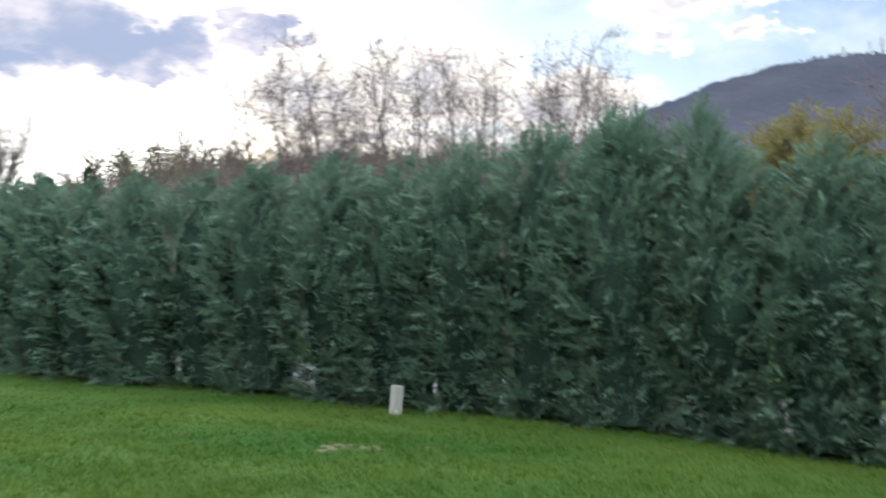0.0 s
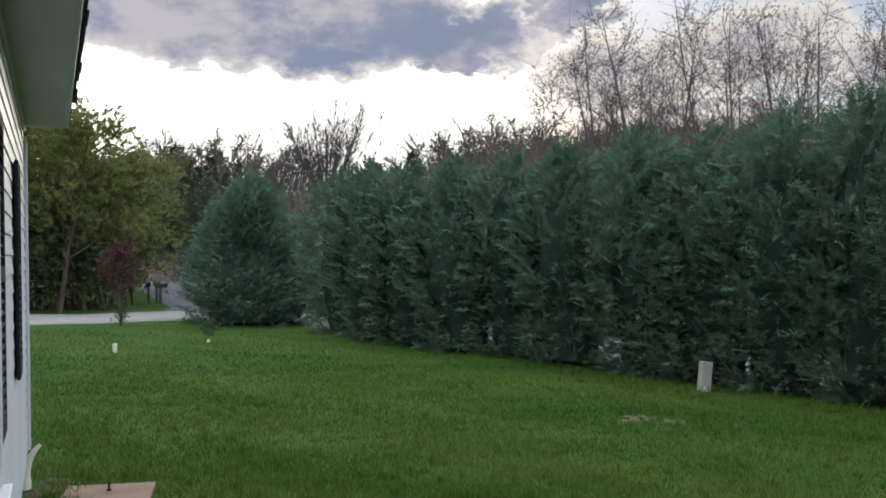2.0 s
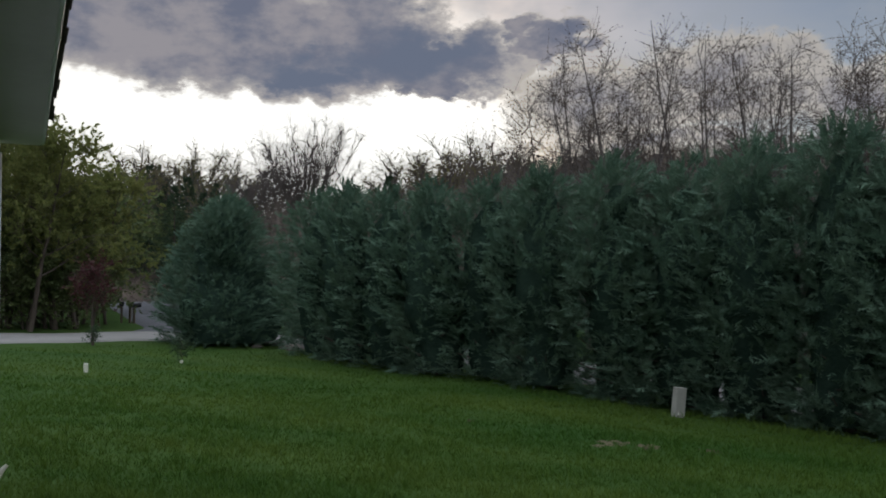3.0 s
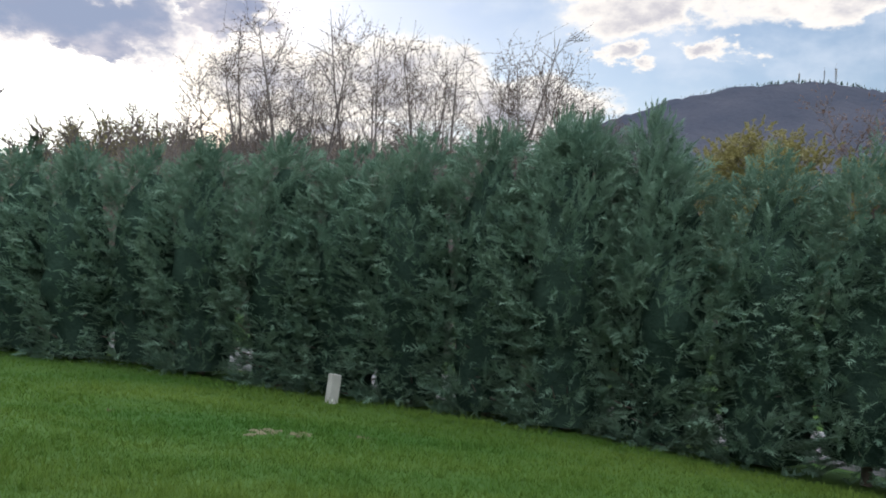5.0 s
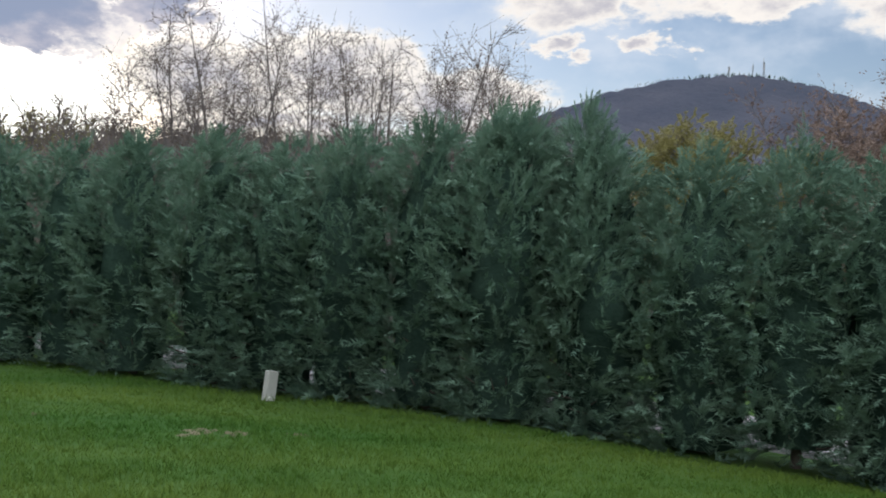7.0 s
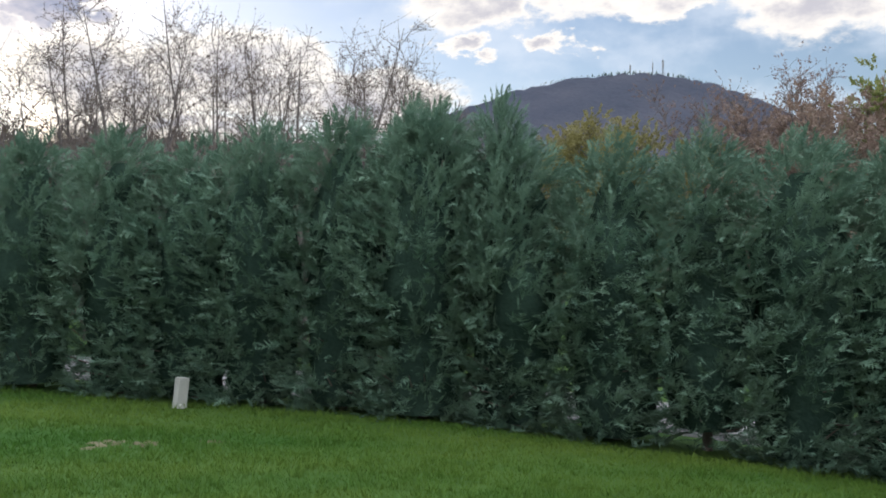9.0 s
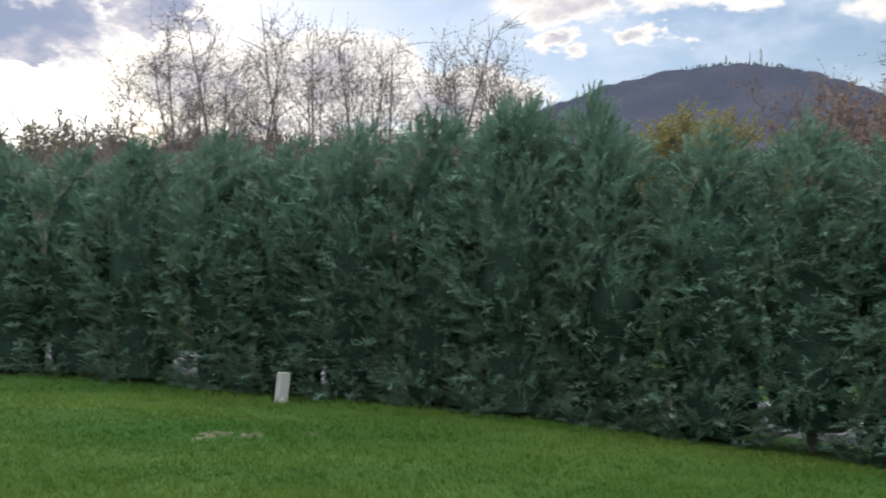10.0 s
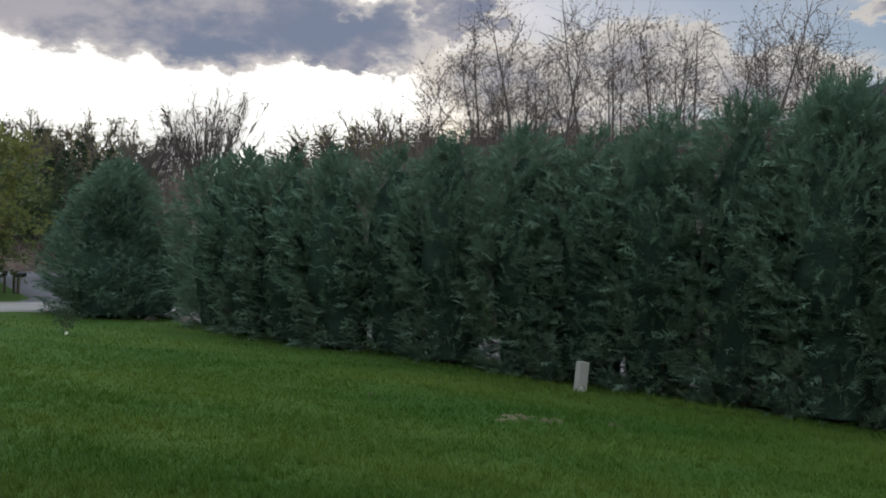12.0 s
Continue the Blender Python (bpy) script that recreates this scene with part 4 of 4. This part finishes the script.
    for k, (az, d, e) in enumerate(((-47.5, 38, 3.5), (-45.2, 39, 4.5), (-43.0, 40, 4.8), (-41.0, 44, 5.0), (-39.6, 88, 3.6), (-37.8, 96, 3.6), (-36.0, 98, 3.8), (-34.4, 92, 4.0), (-33.0, 84, 4.4), (-50, 36, 4), (-42, 50, 5.5), (-38.6, 104, 4.8), (-36.6, 106, 5.0), (-35.0, 104, 5.2), (-49, 37.5, 3.0), (-47, 38, 2.4), (-45.6, 37.5, 3.2), (-44.0, 38.5, 2.6), (-42.4, 39.5, 3.4), (-41.2, 41, 2.6), (-43.4, 44, 6.2), (-46, 43, 6.5), (-42.2, 47, 5.8), (-41.4, 56, 5.4), (-41.6, 68, 5.0), (-31.2, 62, 4.4))):
        x, y = polar(az, d)
        plant("shrub", SHRUB[k % 2], x, y, (d * math.tan(radians(e)) + 1.6 - float(land(x, y))) / 4.5, rng.uniform(0, 360), "dense green shrub beside the lane", "shrub", "shrubs beside the lane")
    plant("maple_tree", MAPLE, -18.3, 22.35, 0.88, 30, "small purple-red maple beside the lane")
    plant("sapling", SAPLING, -18.1, 22.1, 0.5, 10, "low dark sapling at the edge of the lane", "sapling", "saplings", sink=0.02)
    plant("sapling", SAPLING, -12.7, 19.0, 0.52, 130, "small young tree on the lawn, a white tag at its foot", "sapling", "saplings", sink=0.02)


build_woods()

# ---- things on the lawn ----


def utility_pedestal(x, y):
    root = tagged(new("utility_pedestal"), "pale grey-beige utility pedestal leaning slightly before the hedge", "utility pedestal")
    root.matrix_world = pose(x, y, float(land(x, y)) - 0.02, 0, 6.0, 30)
    put("body", box(0.19, 0.17, 0.52, (0, 0, 0.26), 0.010), M_BOXGREY, root)
    put("cap", box(0.193, 0.173, 0.05, (0, 0, 0.535), 0.018), M_BOXGREY, root)
    put("latch", box(0.03, 0.012, 0.035, (-0.03, -0.088, 0.09), 0.004), M_WHITE, root, "small pale latch")
    put("hinge_strip", box(0.010, 0.008, 0.42, (0.075, -0.086, 0.27), 0.002), M_BOXGREY, root)


utility_pedestal(-0.40, 16.50)


def mailbox(x, y, turn, wood, height=1.0):
    root = tagged(new("mailbox"), "black metal mailbox on a post at the lane", "mailbox", "mailboxes at the lane")
    root.matrix_world = pose(x, y, float(land(x, y)) - 0.03, 0, 0, turn)
    put("post", box(0.11, 0.11, height, (0, 0, height / 2), 0.008), wood, root, "weathered wooden post")
    b = bmesh.new()
    n, w, r, ln = 10, 0.11, 0.11, 0.55
    prof = [(-w, 0), (w, 0), (w, 0.12)] + [(r * math.cos(math.pi * i / n), 0.12 + r * math.sin(math.pi * i / n)) for i in range(1, n)] + [(-w, 0.12)]
    rings = [[b.verts.new((px, yy, height + pz)) for px, pz in prof] for yy in (-ln * 0.6, ln * 0.4)]
    k = len(prof)
    for i in range(k):
        b.faces.new((rings[0][i], rings[0][(i + 1) % k], rings[1][(i + 1) % k], rings[1][i]))
    b.faces.new(rings[0][::-1])
    b.faces.new(rings[1])
    put("box", b, M_DARKMETAL, root, "black rounded metal box")
    put("door", box(0.21, 0.012, 0.20, (0, -ln * 0.6 - 0.008, height + 0.11), 0.004), M_DARKMETAL, root)
    put("flag", box(0.012, 0.05, 0.16, (0.12, 0.0, height + 0.16), 0.003), M_DARKMETAL, root)
    put("bracket", box(0.07, 0.40, 0.03, (0, -0.04, height - 0.02), 0.004), wood, root)


mailbox(-29.2, 37.4, 40, M_WOOD, 0.92)
mailbox(-28.2, 37.1, 150, M_WOOD, 0.88)
post = tagged(new("marker_post"), "short dark wooden post between the mailboxes", "post")
post.location = (-28.75, 37.5, float(land(-28.75, 37.5)) - 0.03)
put("shaft", box(0.10, 0.10, 1.1, (0, 0, 0.55), 0.01), M_WOOD, post)
put("top", box(0.13, 0.13, 0.04, (0, 0, 1.12), 0.01), M_WOOD, post)

stake = tagged(new("marker_stake"), "short white plastic marker standing in the lawn", "marker stake")
stake.location = (-12.36, 15.1, float(land(-12.36, 15.1)))
put("pipe", rod(0.045, 0.045, 0.17, (0, 0, 0.075), 14), M_WHITE, stake)
put("cap", rod(0.052, 0.045, 0.035, (0, 0, 0.17), 14), M_WHITE, stake)
tag = tagged(new("plant_tag"), "small white tag at the foot of a young tree", "plant tag")
tag.location = (-12.55, 18.75, float(land(-12.55, 18.75)))
put("disc", rod(0.04, 0.035, 0.07, (0, 0, 0.05), 10), M_WHITE, tag)


def soil_patch(x, y, r, seed, spots=15):
    """Bare spots that run into one another, each an uneven low crumb of soil."""
    rng = np.random.RandomState(seed)
    b = bmesh.new()
    for q in range(spots):
        far, way = rng.uniform(0, 1) * r, rng.uniform(0, 2 * np.pi)
        cx, cy, rr, n = x + 1.9 * far * math.cos(way), y + 1.2 * far * math.sin(way), r * rng.uniform(0.10, 0.34), 14
        mid = b.verts.new((cx, cy, float(land(cx, cy)) + 0.016 + 0.002 * q))
        rim = []
        for k in range(n):
            t = 2 * np.pi * k / n
            d = rr * rng.uniform(0.6, 1.15)
            px, py = cx + d * math.cos(t), cy + d * math.sin(t)
            rim.append(b.verts.new((px, py, float(land(px, py)) + 0.001)))
        for k in range(n):
            b.faces.new((mid, rim[k], rim[(k + 1) % n]))
    return tagged(put("soil_patch", b, M_DIRT), "worn patch of bare brown soil in the lawn", "soil patch", "worn patches", kind="structure")


SOIL = ((-0.72, 12.25, 0.34, 1), (0.25, 12.5, 0.11, 2), (-3.4, 13.2, 0.09, 3))
for q in SOIL:
    soil_patch(*q)


def rock(x, y, r, seed):
    rng = np.random.RandomState(seed)
    b = bmesh.new()
    bmesh.ops.create_icosphere(b, subdivisions=2, radius=r)
    for v in b.verts:
        v.co *= 1 + 0.35 * noise.noise(v.co * (1.6 / r) + Vector((seed, 0, 0)))
        v.co.z *= 0.6
    ob = tagged(put("rock", b, M_RUBBLE), "grey rock half sunk in rough ground beside the hedge", "rock", "rocks in the hedge gap")
    ob.location = (x, y, float(land(x, y)) + r * 0.1)


for i, (x, y, r) in enumerate(((-12.9, 25.4, 0.32), (-13.5, 25.9, 0.22), (-12.2, 25.2, 0.2), (-14.2, 25.3, 0.18))):
    rock(x, y, r, i + 1)

# ---- the house ----
HOUSE = pose(0.165, 0.174, 0, 0, 0, 44.0)      # local y runs along the wall, local x points out to the lawn
WALL_END, WALL_START, SOFFIT_Z, SILL_Z = 7.45, -5.0, 2.78, 0.22


def build_house():
    house = tagged(new("house"), "single-storey house with white clapboard siding and black shutters", "house")
    house.matrix_world = HOUSE
    ln, mid = WALL_END - WALL_START, (WALL_END + WALL_START) / 2
    wall = put("wall", box(6.0, ln, SOFFIT_Z - SILL_Z, (-3.03, mid, (SOFFIT_Z + SILL_Z) / 2)), M_SIDING, house)
    put("foundation", box(5.94, ln - 0.06, 1.2, (-3.06, mid, SILL_Z - 0.6)), M_BLOCK, house, "bare block foundation")
    put("soffit", box(0.31, ln + 0.5, 0.025, (0.135, mid, SOFFIT_Z + 0.01), 0.003), M_SOFFIT, house, "grey soffit boards")
    put("frieze_board", box(0.012, ln, 0.07, (-0.013, mid, SOFFIT_Z - 0.04), 0.002), M_TRIM, house)
    put("fascia", box(0.022, ln + 0.5, 0.15, (0.30, mid, SOFFIT_Z + 0.08), 0.004), M_TRIM, house)
    roof = bmesh.new()
    y0, y1 = WALL_START - 0.25, WALL_END + 0.25
    pts = [(0.33, SOFFIT_Z + 0.15), (-3.2, SOFFIT_Z + 1.6), (-6.5, SOFFIT_Z + 0.15), (-6.5, SOFFIT_Z + 0.03), (-3.2, SOFFIT_Z + 1.48), (0.33, SOFFIT_Z + 0.03 + 0.09)]
    a = [roof.verts.new((p, y0, q)) for p, q in pts]
    b = [roof.verts.new((p, y1, q)) for p, q in pts]
    for i in range(6):
        roof.faces.new((a[i], a[(i + 1) % 6], b[(i + 1) % 6], b[i]))
    roof.faces.new(a[::-1])
    roof.faces.new(b)
    roof_ob = put("roof", roof, M_SHINGLE, house, "brown shingle roof")
    put("corner_post", box(0.024, 0.09, SOFFIT_Z - SILL_Z - 0.12, (-0.006, WALL_END - 0.045, (SOFFIT_Z + SILL_Z) / 2 - 0.06), 0.004), M_TRIM, house)
    # windows
    for c, w in ((2.05, 1.7),):
        z0, z1 = 1.02, 2.22
        win = put("window", box(0.03, w, 0.05, (0.02, c, z1 + 0.03), 0.004), M_TRIM, house)
        put("window_sill", box(0.06, w + 0.06, 0.04, (0.03, c, z0 - 0.03), 0.005), M_TRIM, win)
        for yy in (c - w / 2 + 0.03, c, c + w / 2 - 0.03):
            put("frame", box(0.034, 0.06, z1 - z0, (0.019, yy, (z0 + z1) / 2), 0.004), M_TRIM, win)
        for zz in (z0 + 0.02, (z0 + z1) / 2, z1 - 0.02):
            put("rail", box(0.028, w - 0.10, 0.045, (0.016, c, zz), 0.004), M_TRIM, win)
        for yy in (c - w / 4, c + w / 4):
            for zz in ((z0 * 3 + z1) / 4, (z0 + z1 * 3) / 4):
                put("pane", box(0.006, w / 2 - 0.08, (z1 - z0) / 2 - 0.05, (0.008, yy, zz)), M_GLASS, win)
    # louvred shutters
    for c in (3.50, 5.35):
        z0, z1 = 1.04, 2.24
        sh = put("shutter", box(0.018, 0.045, z1 - z0, (0.004, c - 0.16, (z0 + z1) / 2), 0.003), M_SHUTTER, house, "black louvred shutter")
        put("stile", box(0.018, 0.045, z1 - z0, (0.004, c + 0.16, (z0 + z1) / 2), 0.003), M_SHUTTER, sh)
        # black panel added behind the slats so that no light shows between them
        put("back_panel", box(0.008, 0.30, z1 - z0 - 0.02, (-0.008, c, (z0 + z1) / 2), 0.001), M_SHUTTER, sh)
        for zz in (z0 + 0.03, (z0 + z1) / 2, z1 - 0.03):
            put("rail", box(0.018, 0.28, 0.06, (0.004, c, zz), 0.003), M_SHUTTER, sh)
        slat = None
        for k in range(26):
            zz = z0 + 0.085 + k * 0.0415
            if abs(zz - (z0 + z1) / 2) < 0.045:
                continue
            if slat is None:
                bm = box(0.020, 0.28, 0.006)
                slat = bpy.data.meshes.new("slat")
                bm.to_mesh(slat)
                bm.free()
                slat.materials.append(M_SHUTTER)
            ob = put("slat", slat, None, sh)
            ob.location, ob.rotation_euler = (0.004, c, zz), (0, radians(35), 0)
    # clapboards: each course a tapered board, its foot proud of the one below
    course = bmesh.new()
    prof = ((0.0, 0.0), (0.013, 0.0), (0.005, 0.104), (0.0, 0.104))
    a = [course.verts.new((p, WALL_START, q)) for p, q in prof]
    b = [course.verts.new((p, WALL_END - 0.095, q)) for p, q in prof]
    for i in range(4):
        course.faces.new((a[i], a[(i + 1) % 4], b[(i + 1) % 4], b[i]))
    course.faces.new(a[::-1])
    course.faces.new(b)
    bmesh.ops.recalc_face_normals(course, faces=course.faces)
    me = bpy.data.meshes.new("clapboard")
    course.to_mesh(me)
    course.free()
    me.materials.append(M_SIDING)
    for k in range(25):
        ob = put("clapboard", me, None, wall)
        ob.location = (-0.028, 0, SILL_Z + k * 0.1)
    # shingle tabs along the eave
    tab = bpy.data.meshes.new("shingle")
    bm = box(0.34, 0.30, 0.008, (0, 0, 0), 0.002)
    bm.to_mesh(tab)
    bm.free()
    tab.materials.append(M_SHINGLE)
    rng = np.random.RandomState(2)
    for row in range(2):
        for k in range(41):
            ob = put("shingle", tab, None, roof_ob)
            xx = 0.20 - row * 0.16 + rng.uniform(-0.012, 0.012)
            ob.location = (xx, y0 + 0.16 + k * 0.307 + row * 0.1, SOFFIT_Z + 0.162 + (0.33 - xx) * 0.41 + row * 0.006)
            ob.rotation_euler = (0, radians(22.3), 0)
    return house


build_house()


def house_xy(out, along_wall):
    p = HOUSE @ Vector((out, along_wall, 0))
    return p.x, p.y


# bent white downspout foot at the house corner
spout = tagged(new("downspout"), "white downspout elbow turned out at the house corner", "downspout")
x, y = house_xy(0.03, 7.40)
spout.matrix_world = pose(x, y, float(land(x, y)), 0, 0, 44) @ Matrix.Scale(1.2, 4)
pts = [(np.array((-0.055 + 0.09 * (k / 8) ** 2.4, 0.0, 0.05 + 0.24 * (k / 8) ** 0.85)), 0.030 - 0.018 * (k / 8) ** 2) for k in range(9)]
put("elbow", mesh_np("elbow", *tube_mesh([pts], 10), True), M_WHITE, spout)
put("collar", rod(0.035, 0.035, 0.06, (-0.055, 0, 0.04), 12), M_WHITE, spout)


def paver(x, y, turn):
    b = box(0.66, 0.60, 0.05, (0, 0, 0), 0.012)
    bmesh.ops.subdivide_edges(b, edges=b.edges[:], cuts=2, use_grid_fill=True)
    for v in b.verts:
        v.co += Vector((0, 0, 0.006 * noise.noise(v.co * 6)))
    ob = tagged(put("paving_stone", b, M_PAVER), "tan concrete paving stone in the grass beside the house", "paving stone", "paving stones")
    ob.matrix_world = pose(x, y, float(land(x, y)) + 0.004, 0, 1.5, turn)


paver(-4.33, 5.60, 33)
soil_patch(-4.95, 5.55, 0.34, 7)
soil_patch(-4.55, 5.05, 0.30, 8)
tap = tagged(new("sprinkler_stub"), "small rusty red pipe stub on the paving stone", "pipe stub")
tap.location = (-4.33, 5.62, float(land(-4.33, 5.62)) + 0.05)
put("pipe", rod(0.010, 0.008, 0.07, (0, 0, 0.035), 8), M_RED, tap)
put("cap", rod(0.018, 0.018, 0.014, (0, 0, 0.004), 8), M_RED, tap)

# ---- grass ----


def grass_mesh(count=400000):
    rng = np.random.RandomState(77)
    wide = rng.uniform(0, 1, count) < 0.84
    az = np.radians(np.where(wide, rng.uniform(-52, 48, count), rng.uniform(-60, 135, count)))
    d = np.where(wide, np.exp(rng.uniform(np.log(4.2), np.log(31), count)), np.exp(rng.uniform(np.log(1.0), np.log(24), count)))
    az, d = az + np.radians(rng.normal(0, 6, count)), d * rng.uniform(0.5, 1.06, count)
    x, y = STAND[0] + d * np.sin(az), STAND[1] + d * np.cos(az)
    w = (x - STAND[0]) * ACROSS[0] + (y - STAND[1]) * ACROSS[1]
    s = (x - STAND[0]) * ALONG[0] + (y - STAND[1]) * ALONG[1]
    clump = np.sin(x * 2.1 + np.sin(y * 1.7)) * np.sin(y * 2.3 + np.sin(x * 1.3))
    ok = ((w < 13.9) | (s < -22)) & (x > -18.6 + (y - 22) * 0.3)
    wall = HOUSE.inverted()
    ok &= (wall[0][0] * x + wall[0][1] * y + wall[0][3] > 0.03) | (wall[1][0] * x + wall[1][1] * y + wall[1][3] > WALL_END)
    for sx, sy, r, _ in SOIL:
        ok &= ((x - sx) ** 2 + (y - sy) ** 2 > (r * rng.uniform(0.0, 0.8, count)) ** 2)
    ok &= ((x + 4.30) ** 2 + (y - 5.68) ** 2 > 0.085)
    x, y, d, w, clump = x[ok], y[ok], d[ok], w[ok], clump[ok]
    n = len(x)
    h = rng.uniform(0.035, 0.075, n) * (1 + 0.35 * clump) * np.where((w > 13.1) & (rng.uniform(0, 1, n) < 0.25), 2.0, 1.0)
    base = np.stack((x, y, land(x, y) - 0.004), -1)
    a = rng.uniform(0, 2 * np.pi, n)
    side = np.stack((np.cos(a), np.sin(a), np.zeros(n)), -1) * (rng.uniform(0.003, 0.005, n) * np.clip(d / 7, 1, 2.6))[:, None]
    lean = rng.normal(size=(n, 3)) * (h * 0.45)[:, None]
    tip = base + lean * (1, 1, 0) + np.stack((np.zeros(n), np.zeros(n), h), -1)
    v = np.stack((base - side, base + side, tip), 1).reshape(-1, 3)
    # tufts that stand a little above the mown blades
    m = 2600
    ta, td = np.radians(rng.uniform(-50, 46, m)), np.exp(rng.uniform(np.log(4.5), np.log(17), m))
    tx, ty = STAND[0] + td * np.sin(ta), STAND[1] + td * np.cos(ta)
    keep = ((tx - STAND[0]) * ACROSS[0] + (ty - STAND[1]) * ACROSS[1] < 13.6) & (wall[0][0] * tx + wall[0][1] * ty + wall[0][3] > 0.1) & ((tx + 4.3) ** 2 + (ty - 5.68) ** 2 > 0.2)
    c = np.stack((tx, ty, land(tx, ty)), -1)[keep]
    size = rng.uniform(0.06, 0.115, len(c))
    foot = c[:, None] + rng.normal(size=(len(c), 16, 3)) * (0.025, 0.025, 0)
    out = rng.normal(size=(len(c), 16, 3)) * (0.5, 0.5, 0) * size[:, None, None]
    top = foot + out + np.array([0, 0, 1.0]) * (size[:, None] * rng.uniform(0.7, 1.2, (len(c), 16)))[..., None]
    aside = np.stack((-out[..., 1], out[..., 0], np.zeros(out.shape[:2])), -1)
    aside = unit(aside) * 0.005
    tuft = np.stack((foot - aside, foot + aside, top), 2).reshape(-1, 3)
    v = np.concatenate((v, tuft))
    n = len(v) // 3
    return mesh_np("grass", v, np.arange(3 * n).reshape(-1, 3))


tagged(put("grass", grass_mesh(), M_BLADE), "short mown green grass blades of the lawn", "grass", kind="stuff")
